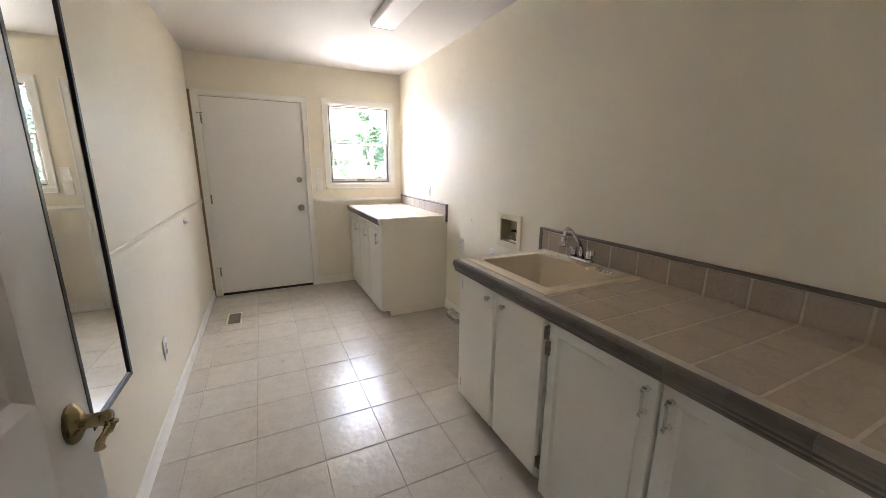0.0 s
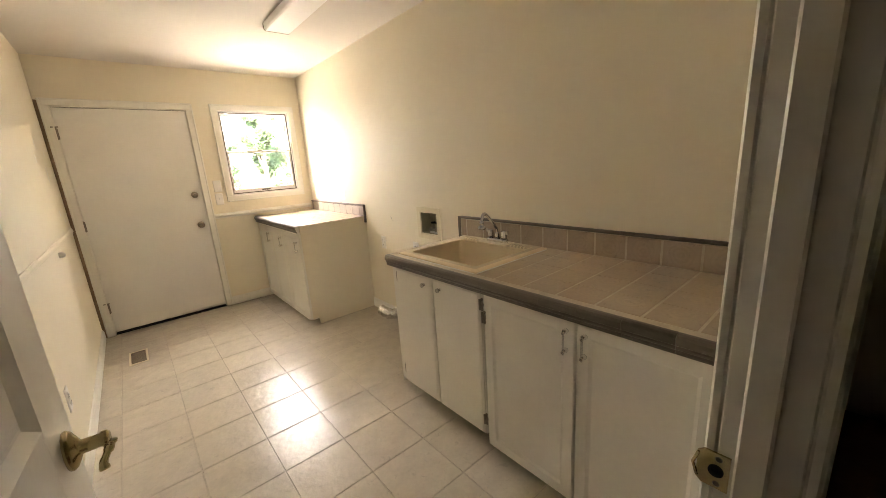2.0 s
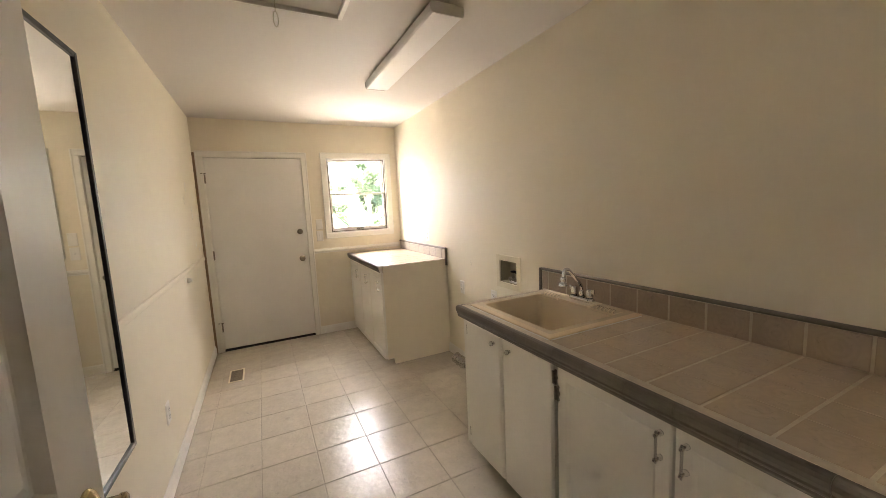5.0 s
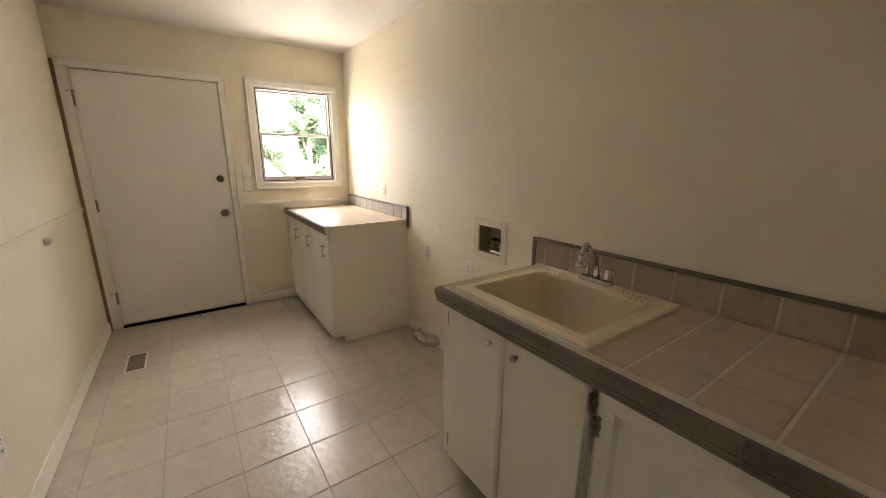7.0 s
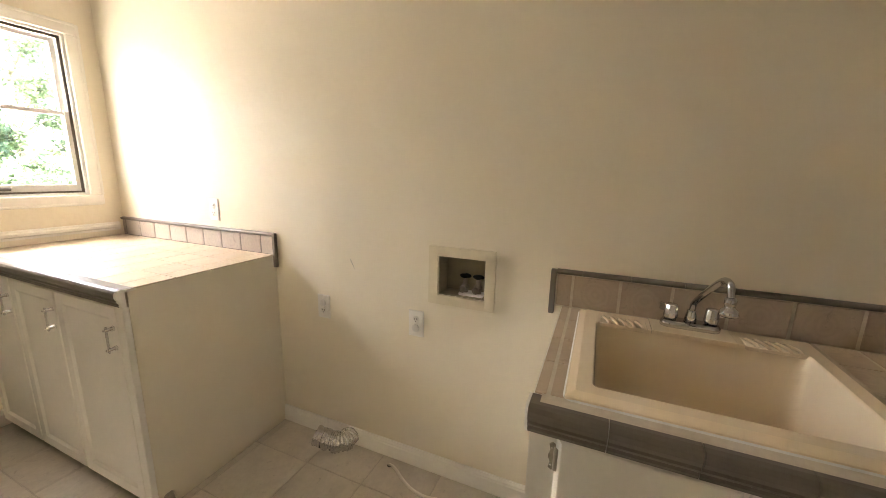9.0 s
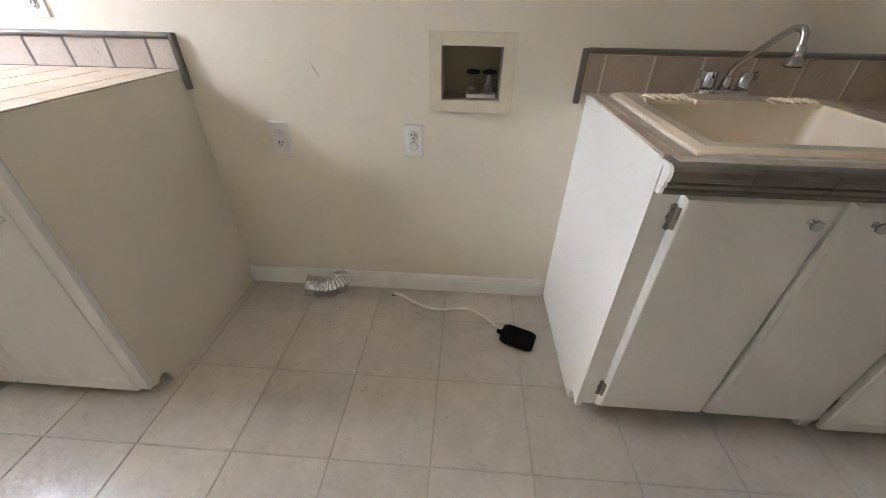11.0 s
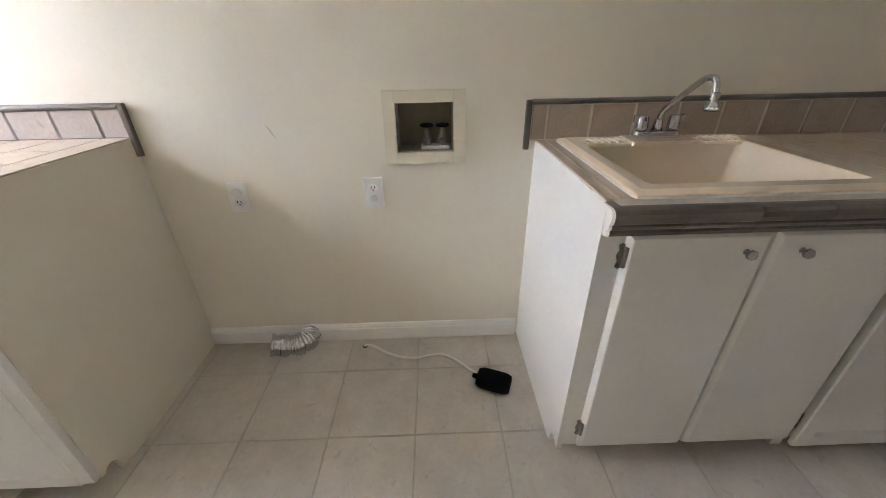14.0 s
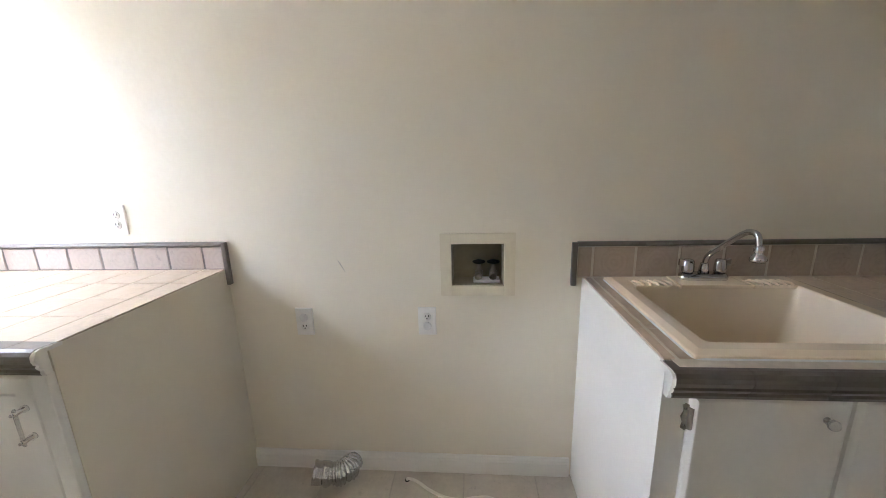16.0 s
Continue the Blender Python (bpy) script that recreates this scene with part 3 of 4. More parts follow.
def cabinet_hinge(parent, x, y, z, s):
    h = part("hinge", rings([[(x - t, y + s * p, z + q) for p, q in ((0, -0.030), (0.006, -0.033), (0.013, -0.028), (0.010, -0.014), (0.015, 0.0), (0.010, 0.014), (0.013, 0.028), (0.006, 0.033), (0, 0.030))] for t in (-0.001, 0.0025)], smooth=False), M_NICKEL, parent, "tarnished metal cabinet hinge")
    part("barrel", tube([(x - 0.007, y - s * 0.002, z - 0.026), (x - 0.007, y - s * 0.002, z + 0.026)], 0.0055, 8), M_NICKEL, h)
    for q in (-0.021, 0.021):
        part("screw", lathe([(0, 0), (0, 0.0034), (0.001, 0.0022), (0.001, 0)], (-1, 0, 0), (x - 0.0025, y + s * 0.0075, z + q), 8), M_CHROME, h)


def panel_door(parent, x, y0, y1, z0, z1, inset):
    """A painted cabinet door that faces -x, its back at x."""
    t = 0.019
    if not inset:
        loops = [[(x - a, y0 + d, z0 + d), (x - a, y1 - d, z0 + d), (x - a, y1 - d, z1 - d), (x - a, y0 + d, z1 - d)] for a, d in ((0, 0), (0.008, 0), (0.012, 0.003), (0.018, 0.009), (t, 0.012))]
        return part("door", rings(loops, smooth=False), M_CAB, parent)
    loops = [[(x - a, y0 + d, z0 + d), (x - a, y1 - d, z0 + d), (x - a, y1 - d, z1 - d), (x - a, y0 + d, z1 - d)]
             for a, d in ((0, 0), (0.014, 0), (t, 0.004), (t, 0.046), (0.016, 0.050), (0.012, 0.056), (0.011, 0.058))]
    return part("door", rings(loops, smooth=False), M_CAB, parent)


def side_panel(y0, y1, depth, top, notch):
    """A cabinet's end panel with a scalloped toe notch at the foot of its front edge."""
    d = -depth
    pts = [(0, 0.001), (0, top), (d, top), (d, 0.056), (d + 0.014, 0.056), (d + 0.019, 0.064), (d + 0.030, 0.069), (d + 0.044, 0.067), (d + 0.056, 0.056), (d + 0.060, 0.042), (d + 0.016 + notch, 0.001)]
    return rings([[(x, y0, z) for x, z in pts], [(x, y1, z) for x, z in pts]], smooth=False)


def cabinet(name, label, y0, y1, depth, top, kick, left_end, right_end, stiles, bottom, rise):
    """Base cabinet against the right wall between y0 (nearer the entry) and y1."""
    c = thing(name, label, "cabinet", "painted base cabinets", at=(0, 0, 0))
    part("end_panel", side_panel(y1 - 0.018, y1, depth, top + rise, 0.05) if left_end else box(-depth + 0.02, -0.001, y1 - 0.018, y1, 0.002, top), M_CAB, c)
    part("end_panel", side_panel(y0, y0 + 0.018, depth, top + rise, 0.05) if right_end else box(-depth + 0.02, -0.001, y0, y0 + 0.018, 0.002, top), M_WALL if right_end else M_CAB, c)
    part("bottom", box(-depth + 0.02, -0.002, y0 + 0.018, y1 - 0.018, bottom, bottom + 0.016), M_CAB, c)
    part("toe_kick", box(-depth + 0.125, -depth + 0.14, y0 + 0.018, y1 - 0.018, 0.001, bottom), M_CAB, c)
    bm = bmesh.new()
    box(-depth, -depth + 0.02, y0 + 0.018, y1 - 0.018, top - 0.05, top, into=bm)
    box(-depth, -depth + 0.02, y0 + 0.018, y1 - 0.018, bottom, bottom + 0.03, into=bm)
    for a, b in stiles:
        box(-depth, -depth + 0.02, a, b, bottom + 0.03, top - 0.05, into=bm)
    part("face_frame", bm, M_CAB, c)
    return c


near_a = cabinet("sink_cabinet", "white painted cabinet under the sink with two flat doors", -3.449, -2.70, 0.612, 0.836, 0.07, True, False,
                 ((-2.775, -2.718), (-3.10, -3.06), (-3.431, -3.41)), 0.075, 0.055)
for y0, y1, ky in ((-3.080, -2.758, -3.028), (-3.428, -3.092, -3.155)):
    d = panel_door(near_a, -0.6125, y0, y1, 0.082, 0.822, False)
    crystal_knob(d, -0.6315, ky, 0.775)
    for z in (0.165, 0.765):
        cabinet_hinge(d, -0.6165, -2.7575 if ky > -3.1 else -3.4285, z, 1 if ky > -3.1 else -1)
near_b = cabinet("base_cabinet", "white painted cabinet with two recessed-panel doors", -4.434, -3.451, 0.612, 0.836, 0.07, False, False,
                 ((-3.50, -3.469), (-3.91, -3.87), (-4.41, -4.33)), 0.055, 0.0)
for y0, y1, ky in ((-3.898, -3.456, -3.866), (-4.33, -3.906, -3.938)):
    d = panel_door(near_b, -0.6125, y0, y1, 0.045, 0.826, True)
    crystal_pull(d, -0.6315, ky, 0.745)
    if ky > -3.9:
        cabinet_hinge(d, -0.632, -3.4565, 0.715, -1)

far_c = cabinet("far_cabinet", "white painted cabinet with three recessed-panel doors under the window", -1.300, -0.002, 0.648, 0.876, 0.07, False, True,
                ((-1.282, -1.20), (-0.44, -0.40), (-0.83, -0.79), (-0.05, -0.02)), 0.05, 0.055)
for y0, y1, ky in ((-0.425, -0.03, -0.400), (-0.815, -0.433, -0.790), (-1.250, -0.823, -1.222)):
    d = panel_door(far_c, -0.6485, y0, y1, 0.045, 0.865, True)
    crystal_pull(d, -0.6675, ky, 0.745)


part("end_stile", box(-0.670, -0.6485, -1.300, -1.256, 0.062, 0.872, 0.002), M_CAB, far_c)


# ---- tiled counters ----
def edge_profile(x, top):
    """Moulded nosing along a counter's front, bulging towards -x."""
    return [(x + 0.06, top - 0.007), (x + 0.06, top + 0.001), (x + 0.018, top + 0.004), (x + 0.007, top + 0.001), (x + 0.001, top - 0.007), (x, top - 0.018), (x + 0.003, top - 0.028),
            (x + 0.008, top - 0.031), (x + 0.005, top - 0.036), (x + 0.009, top - 0.043), (x + 0.013, top - 0.046), (x + 0.011, top - 0.052), (x + 0.014, top - 0.060), (x + 0.028, top - 0.061), (x + 0.028, top - 0.007)]


def round_bar(x, z, w, h, y0, y1):
    pts = [(x, z)] + [(x - w * math.sin(radians(a)), z + h / 2 - h / 2 * math.cos(radians(a))) for a in range(20, 180, 20)] + [(x, z + h)]
    return extrude_profile(pts, y0, y1)


def clipped(y0, y1, x0, x1, hole):
    """The pieces of a tile that a rectangular hole leaves over."""
    if not hole:
        return [(y0, y1, x0, x1)]
    hy0, hy1, hx0, hx1 = hole
    if y1 <= hy0 or y0 >= hy1 or x1 <= hx0 or x0 >= hx1:
        return [(y0, y1, x0, x1)]
    out = []
    if y0 < hy0 - 0.008:
        out.append((y0, hy0, x0, x1))
    if y1 > hy1 + 0.008:
        out.append((hy1, y1, x0, x1))
    ya, yb = max(y0, hy0), min(y1, hy1)
    if x0 < hx0 - 0.008:
        out.append((ya, yb, x0, hx0))
    if x1 > hx1 + 0.008:
        out.append((ya, yb, hx1, x1))
    return out


def counter(name, label, y0, y1, front, top, pitch, y_line, hole, edge_len, splash_top, splash_mat, side_end):
    c = thing(name, label, "counter", "tiled counters")
    bm = bmesh.new()
    full0, full1 = y0, y1
    y0, y1 = (y0, y1 - 0.020) if side_end > 0 else (y0 + 0.020, y1)
    hy0, hy1, hx0, hx1 = hole or (y0, y0, front, 0)
    slabs = ((hy1, y1, front + 0.03, -0.001), (y0, hy0, front + 0.03, -0.001), (hy0, hy1, front + 0.03, hx0), (hy0, hy1, hx1, -0.001)) if hole else ((y0, y1, front + 0.03, -0.001),)
    for a, b, p, q in slabs:
        if b - a > 0.002:
            box(p, q, a, b, top - 0.058, top - 0.0012, into=bm)
    part("grout_bed", bm, M_CGROUT, c, "pale grout bed")
    y0, y1 = full0, full1
    g = 0.0042
    rows = [front + 0.061]
    while rows[-1] < -0.02:
        rows.append(rows[-1] + pitch)
    k = math.floor((y0 - y_line) / pitch)
    while y_line + k * pitch < y1:
        ta, tb = max(y_line + k * pitch, y0), min(y_line + (k + 1) * pitch, y1)
        for xa, xb in zip(rows, rows[1:]):
            for a, b, p, q in clipped(ta, tb, xa, min(xb, -0.012), hole):
                if b - a > 0.012 and q - p > 0.012:
                    part("tile", box(p + 0.0014, q - 0.0014, a + g, b - g, top - 0.005, top, 0.0016, 2), M_CTILE, c)
        k += 1
    e0 = y1
    while e0 > y0 + 0.01:
        e1 = max(e0 - edge_len, y0)
        part("edge_tile", extrude_profile(edge_profile(front, top - 0.005 if side_end > 0 else top), e1 + 0.001, e0 - 0.0005), M_EDGE, c)
        e0 = e1
    # upstand along the wall
    sp = splash_top - 0.020
    se = y1 + 0.024 if side_end > 0 else y1 - 0.012
    ss = y0
    part("splash_bed", box(-0.010, -0.0012, ss, se, top - 0.004, sp + 0.004), M_CGROUT if side_end > 0 else M_GGROUT, c, "grout bed behind the upstand tiles")
    k = math.floor((ss - y_line) / pitch)
    while y_line + k * pitch < se:
        a, b = max(y_line + k * pitch, ss), min(y_line + (k + 1) * pitch, se)
        if b - a > 0.012:
            part("splash_tile", box(-0.013, -0.002, a + g, b - g, top + 0.002, sp, 0.002), splash_mat, c)
        k += 1
    a = ss
    while a < se:
        b = min(a + 0.152, se)
        part("cap_tile", round_bar(-0.0012, sp + 0.001, 0.020, 0.019, a + 0.0008, b), M_EDGE, c)
        a = b
    return c


SINK = (-3.388, -2.764, -0.603, -0.036)
near_top = counter("tiled_worktop", "tan ceramic tile worktop with a dark grey moulded edge", -4.434, -2.699, -0.661, 0.896, 0.1525, -3.3415 - 0.0,
                   (SINK[0] + 0.02, SINK[1] - 0.02, SINK[2] + 0.02, SINK[3] - 0.02), 0.152, 1.031, M_STILE, 1)
part("splash_end", box(-0.021, -0.0012, -2.675, -2.655, 0.864, 1.030, 0.006, 2), M_EDGE, near_top, "dark grey vertical end tile")
far_top = counter("far_worktop", "ceramic tile worktop with a grey moulded edge, window light put into its paler upstand", -1.302, -0.002, -0.690, 0.936, 0.146, -1.215, None, 0.152, 1.047, M_LITTILE, -1)
part("splash_end", box(-0.021, -0.0012, -1.320, -1.3025, 0.872, 1.047, 0.006, 2), M_EDGE, far_top, "dark grey vertical end tile")
for c, front, top, y in ((near_top, -0.661, 0.891, -2.699), (far_top, -0.690, 0.936, -1.302)):
    s = 1 if c is near_top else -1
    bm = extrude_profile([(x, z - 0.001) for x, z in edge_profile(front, top)], *sorted((y + s * 0.0003, y + s * 0.006)))
    for v in bm.verts:
        if s * (v.co.y - y) > 0.003:
            v.co += Vector((0.004 + 0.004 * noise.noise(v.co * 90), 0.002 * noise.noise(v.co * 70 + Vector((3, 1, 2))), 0))
    part("edge_end", bm, M_CAB, c, "chipped white painted end of the edge")

# ---- sink and faucet ----
sy0, sy1, sx0, sx1 = SINK
ztop = 0.896
bx0, bx1, by0, by1 = sx0 + 0.056, sx1 - 0.118, sy0 + 0.056, sy1 - 0.056
sink = thing("laundry_sink", "almond coloured drop-in laundry sink with a wide rim", "sink")
R0 = 0.006
loops = [rrect(sx0, sx1, sy0, sy1, R0, ztop + 0.0008), rrect(sx0, sx1, sy0, sy1, R0, ztop + 0.007), rrect(sx0 + 0.003, sx1 - 0.003, sy0 + 0.003, sy1 - 0.003, R0, ztop + 0.010),
         rrect(sx0 + 0.020, sx1 - 0.020, sy0 + 0.020, sy1 - 0.020, R0, ztop + 0.0155), rrect(bx0 - 0.004, bx1 + 0.004, by0 - 0.004, by1 + 0.004, 0.014, ztop + 0.0145)]
part("rim", rings(loops, cap=False, smooth=False), M_SINK, sink)
loops = [rrect(bx0 - 0.004, bx1 + 0.004, by0 - 0.004, by1 + 0.004, 0.014, ztop + 0.0145), rrect(bx0 - 0.001, bx1 + 0.001, by0 - 0.001, by1 + 0.001, 0.018, ztop + 0.0115), rrect(bx0, bx1, by0, by1, 0.022, ztop + 0.004),
         rrect(bx0 + 0.010, bx1 - 0.010, by0 + 0.010, by1 - 0.010, 0.035, ztop - 0.16), rrect(bx0 + 0.022, bx1 - 0.022, by0 + 0.022, by1 - 0.022, 0.05, ztop - 0.27),
         rrect(bx0 + 0.045, bx1 - 0.045, by0 + 0.045, by1 - 0.045, 0.05, ztop - 0.295), rrect(bx0 + 0.09, bx1 - 0.09, by0 + 0.09, by1 - 0.09, 0.04, ztop - 0.30)]
bm = rings(loops, cap=False)
bm.faces.new([v for v in bm.verts][-len(loops[0]):])
bmesh.ops.recalc_face_normals(bm, faces=bm.faces[:])
part("basin", bm, M_SINK, sink)
part("caulk", rings([rrect(sx0 - 0.004, sx1 + 0.004, sy0 - 0.004, sy1 + 0.004, 0.02, ztop + 0.0005), rrect(sx0 + 0.001, sx1 - 0.001, sy0 + 0.001, sy1 - 0.001, 0.02, ztop + 0.004)], cap=False), M_WHITE, sink, "white caulk line")
cy = (sy0 + sy1) / 2
dx = sx1 - 0.062
part("deck", box(bx1 - 0.010, sx1 - 0.024, cy - 0.105, cy + 0.105, ztop + 0.006, ztop + 0.020, 0.004, 2), M_SINK, sink)
for s in (1, -1):
    part("soap_ledge", box(bx1 - 0.006, bx1 + 0.060, cy + s * 0.185 - 0.070, cy + s * 0.185 + 0.062, ztop + 0.004, ztop + 0.0165, 0.002), M_SINK, sink)
    for k in range(5):
        y = cy + s * 0.185 - 0.046 + 0.023 * k
        part("soap_ridge", tube([(bx1 - 0.004, y - 0.012, ztop + 0.0145), (bx1 + 0.004, y - 0.008, ztop + 0.021), (bx1 + 0.034, y + 0.006, ztop + 0.022), (bx1 + 0.044, y + 0.010, ztop + 0.0155)], 0.0046, 8), M_SINK, sink)
part("drain", lathe([(0, 0), (0, 0.04), (0.003, 0.038), (0.004, 0.025), (0.002, 0.02), (0.002, 0)], (0, 0, 1), ((bx0 + bx1) / 2, cy, ztop - 0.30), 20), M_CHROME, sink, "chrome drain")

faucet = thing("faucet", "chrome two-handle faucet with a high curved spout", "faucet", at=(dx + 0.006, cy, ztop + 0.020))
part("base_plate", rings([rrect(-0.026, 0.026, -0.078, 0.078, 0.025, 0), rrect(-0.026, 0.026, -0.078, 0.078, 0.025, 0.012), rrect(-0.020, 0.020, -0.072, 0.072, 0.0199, 0.020)]), M_CHROME, faucet)
for s in (1, -1):
    bm = lathe([(0, 0.016), (0.006, 0.016), (0.008, 0.0185), (0.012, 0.0195), (0.046, 0.0165), (0.050, 0.013), (0.051, 0)], (0, 0, 1), (0, s * 0.052, 0.018), 24)
    for i, v in enumerate(bm.verts):
        if 0.028 < v.co.z < 0.066 and i % 3 == 0:
            v.co.x, v.co.y = v.co.x * 0.84, s * 0.052 + (v.co.y - s * 0.052) * 0.84
    h = part("handle", bm, M_CHROME, faucet, "fluted chrome handle")
    part("lever", rings([[(x, y, z) for x, y, z in ((-0.006, s * 0.064, 0.044), (0.006, s * 0.064, 0.044), (0.006, s * 0.064, 0.064), (-0.006, s * 0.064, 0.064))],
                         [(x, y, z) for x, y, z in ((-0.004, s * 0.083, 0.047), (0.004, s * 0.083, 0.047), (0.004, s * 0.083, 0.070), (-0.004, s * 0.083, 0.070))]], smooth=False), M_CHROME, h)
part("spout_base", lathe([(0, 0.017), (0.02, 0.015), (0.03, 0.0125), (0.036, 0.0125), (0.038, 0.009), (0.038, 0)], (0, 0, 1), (0, 0, 0.018), 16), M_CHROME, faucet)
spout = smooth_path([(0, 0, 0.04), (-0.002, -0.001, 0.066), (-0.014, -0.004, 0.088), (-0.060, -0.014, 0.130), (-0.112, -0.026, 0.174), (-0.138, -0.032, 0.187), (-0.160, -0.037, 0.180), (-0.169, -0.039, 0.150)], 7)
spout_ob = part("spout", tube(spout, 0.0088, 12), M_CHROME, faucet)
part("aerator", lathe([(0, 0.011), (0.006, 0.0135), (0.016, 0.0135), (0.020, 0.011), (0.026, 0.012), (0.030, 0.018), (0.040, 0.022), (0.046, 0.021)], (-0.05, -0.01, -1), (-0.170, -0.039, 0.152), 16), M_CHROME, spout_ob)
part("aerator_face", lathe([(0.0445, 0.0185), (0.0475, 0.0185), (0.0485, 0.016), (0.0485, 0)], (-0.05, -0.01, -1), (-0.170, -0.039, 0.152), 16), M_BLACK, spout_ob, "black rubber aerator face")


# ---- outlets and switches ----
def wall_plate(name, label, category, m, upper, lower, group=""):
    """A plate 70 x 115 mm, built to face -y in its own space; upper, lower: socket, cap, toggle or none."""
    o = thing(name, label, category, group)
    part("plate", rings([[(x, y, z) for x, z in ((-w, -h), (w, -h), (w, h), (-w, h))] for y, w, h in ((0, 0.036, 0.059), (-0.003, 0.036, 0.059), (-0.006, 0.033, 0.056))], smooth=False), M_PLATE, o)
    for kind, z in ((upper, 0.0195), (lower, -0.0195)):
        if kind in ("socket", "cap"):
            part("socket", lathe([(0, 0), (0, 0.0168), (0.0022, 0.0162), (0.0022, 0)], (0, -1, 0), (0, -0.0062, z), 18), M_PLATE, o)
        if kind == "socket":
            # slots are dark slips on the face that paint the shade inside them
            for dx0 in (-0.0065, 0.0065):
                part("slot", box(dx0 - 0.0015, dx0 + 0.0015, -0.0092, -0.0084, z - 0.001, z + 0.0075), M_DARK, o)
            part("slot", lathe([(0, 0), (0, 0.0025), (0.0008, 0.0025), (0.0008, 0)], (0, -1, 0), (0, -0.0084, z - 0.0075), 8), M_DARK, o)
        if kind == "cap":
            part("safety_cap", lathe([(0, 0), (0, 0.0175), (0.004, 0.017), (0.005, 0.0145), (0.0035, 0.0125), (0.0035, 0)], (0, -1, 0), (0, -0.0084, z), 20), M_WHITE, o, "white plastic safety cap")
    if upper == "toggle":
        part("toggle", box(-0.005, 0.005, -0.017, -0.006, -0.004, 0.012, 0.002), M_WHITE, o)
    for z in ((0.0,) if upper in ("socket", "cap") else (-0.03, 0.03)):
        part("screw", lathe([(0, 0), (0, 0.003), (0.0008, 0.002), (0.0008, 0)], (0, -1, 0), (0, -0.006, z), 8), M_PLATE, o)
    o.matrix_basis = m
    return o


RIGHT = -90
wall_plate("wall_outlet", "ivory outlet with a safety cap in its upper socket", "outlet", pose(0, -1.600, 0.708, 0, 0, RIGHT), "cap", "socket", "wall outlets")
wall_plate("wall_outlet", "ivory outlet with a safety cap in its lower socket", "outlet", pose(0, -2.106, 0.713, 0, 0, RIGHT), "socket", "cap", "wall outlets")
wall_plate("wall_outlet", "ivory outlet above the tiled counter under the window", "outlet", pose(0, -0.877, 1.140, 0, 0, RIGHT), "socket", "socket", "wall outlets")
wall_plate("wall_outlet", "ivory outlet low on the wall across from the sink", "outlet", pose(XL, -2.08, 0.392, 0, 0, 90), "socket", "socket", "wall outlets")
wall_plate("light_switch", "ivory switch plate beside the window", "switch", pose(-0.985, 0, 1.302, 0, 0, 0), "none", "none", "switch plates")
wall_plate("light_switch", "ivory switch plate with a toggle beside the window", "switch", pose(-0.988, 0, 1.168, 0, 0, 0), "toggle", "none", "switch plates")

# ---- washing machine supply box ----
vb = thing("washer_supply_box", "cream plastic supply box let into the wall with two water valves", "valve box", at=(0, -2.308, 0.945))
bm = bmesh.new()
oy, oz, iy, iz = 0.142, 0.1225, 0.1005, 0.0825
for y0, y1, z0, z1 in ((-oy, -iy, -oz, oz), (iy, oy, -oz, oz), (-iy, iy, -oz, -iz), (-iy, iy, iz, oz)):
    box(-0.011, -0.0008, y0, y1, z0, z1, 0.001, into=bm)
part("face_frame", bm, M_VALVEBOX, vb)
bm = bmesh.new()
for x0, x1, y0, y1, z0, z1 in ((0.085, 0.09, -0.099, 0.099, -0.081, 0.081), (0.0, 0.085, -0.0995, -0.096, -0.081, 0.081), (0.0, 0.085, 0.096, 0.0995, -0.081, 0.081),
                               (0.0, 0.085, -0.096, 0.096, -0.0815, -0.078), (0.0, 0.085, -0.096, 0.096, 0.078, 0.0815)):
    box(x0, x1, y0, y1, z0, z1, into=bm)
part("recess", bm, M_RECESS, vb, "cream box lining with the recess's shade put into its colour")
part("valve_block", box(0.012, 0.06, -0.086, 0.016, -0.0779, -0.066, 0.002), M_WHITE, vb, "white valve mounting block")
for y in (-0.062, -0.006):
    v = part("valve", lathe([(0, 0.013), (0.016, 0.013), (0.018, 0.016), (0.03, 0.016), (0.034, 0.010), (0.05, 0.009), (0.058, 0.006), (0.062, 0.006)], (0, 0, 1), (0.035, y, -0.066), 14), M_NICKEL, vb, "tarnished brass water valve")
    part("outlet_thread", lathe([(0, 0.010), (0.012, 0.010), (0.013, 0.0135), (0.026, 0.0135), (0.026, 0.009), (0.018, 0.008), (0.018, 0)], (-1, 0, -0.25), (0.030, y + 0.004, -0.045), 14), M_NICKEL, v)
    bm = lathe([(0, 0.006), (0.003, 0.020), (0.008, 0.023), (0.013, 0.020), (0.016, 0.006)], (0, 0, 1), (0.035, y, -0.006), 16)
    for i, vert in enumerate(bm.verts):
        a = math.atan2(vert.co.y - y, vert.co.x - 0.035)
        k = 1 + 0.12 * math.cos(4 * a)
        vert.co.x, vert.co.y = 0.035 + (vert.co.x - 0.035) * k, y + (vert.co.y - y) * k
    part("valve_wheel", bm, M_BLACK, v, "black valve handwheel")

# ---- things on the floor ----
duct = thing("dryer_duct", "crumpled foil dryer duct lying by the baseboard", "duct", at=(0, 0, 0))
path = smooth_path([(-0.026, -1.742, 0.049), (-0.048, -1.746, 0.049), (-0.076, -1.728, 0.049), (-0.092, -1.69, 0.052), (-0.100, -1.652, 0.060), (-0.108, -1.612, 0.070)], 14)
rad = [0.046 + (0.0035 if i < 46 else 0.0006) * math.sin(i * 1.55) + 0.003 * math.sin(i * 0.37 + 1) for i in range(len(path))]
bm = tube(path, rad, 26, cap=False)
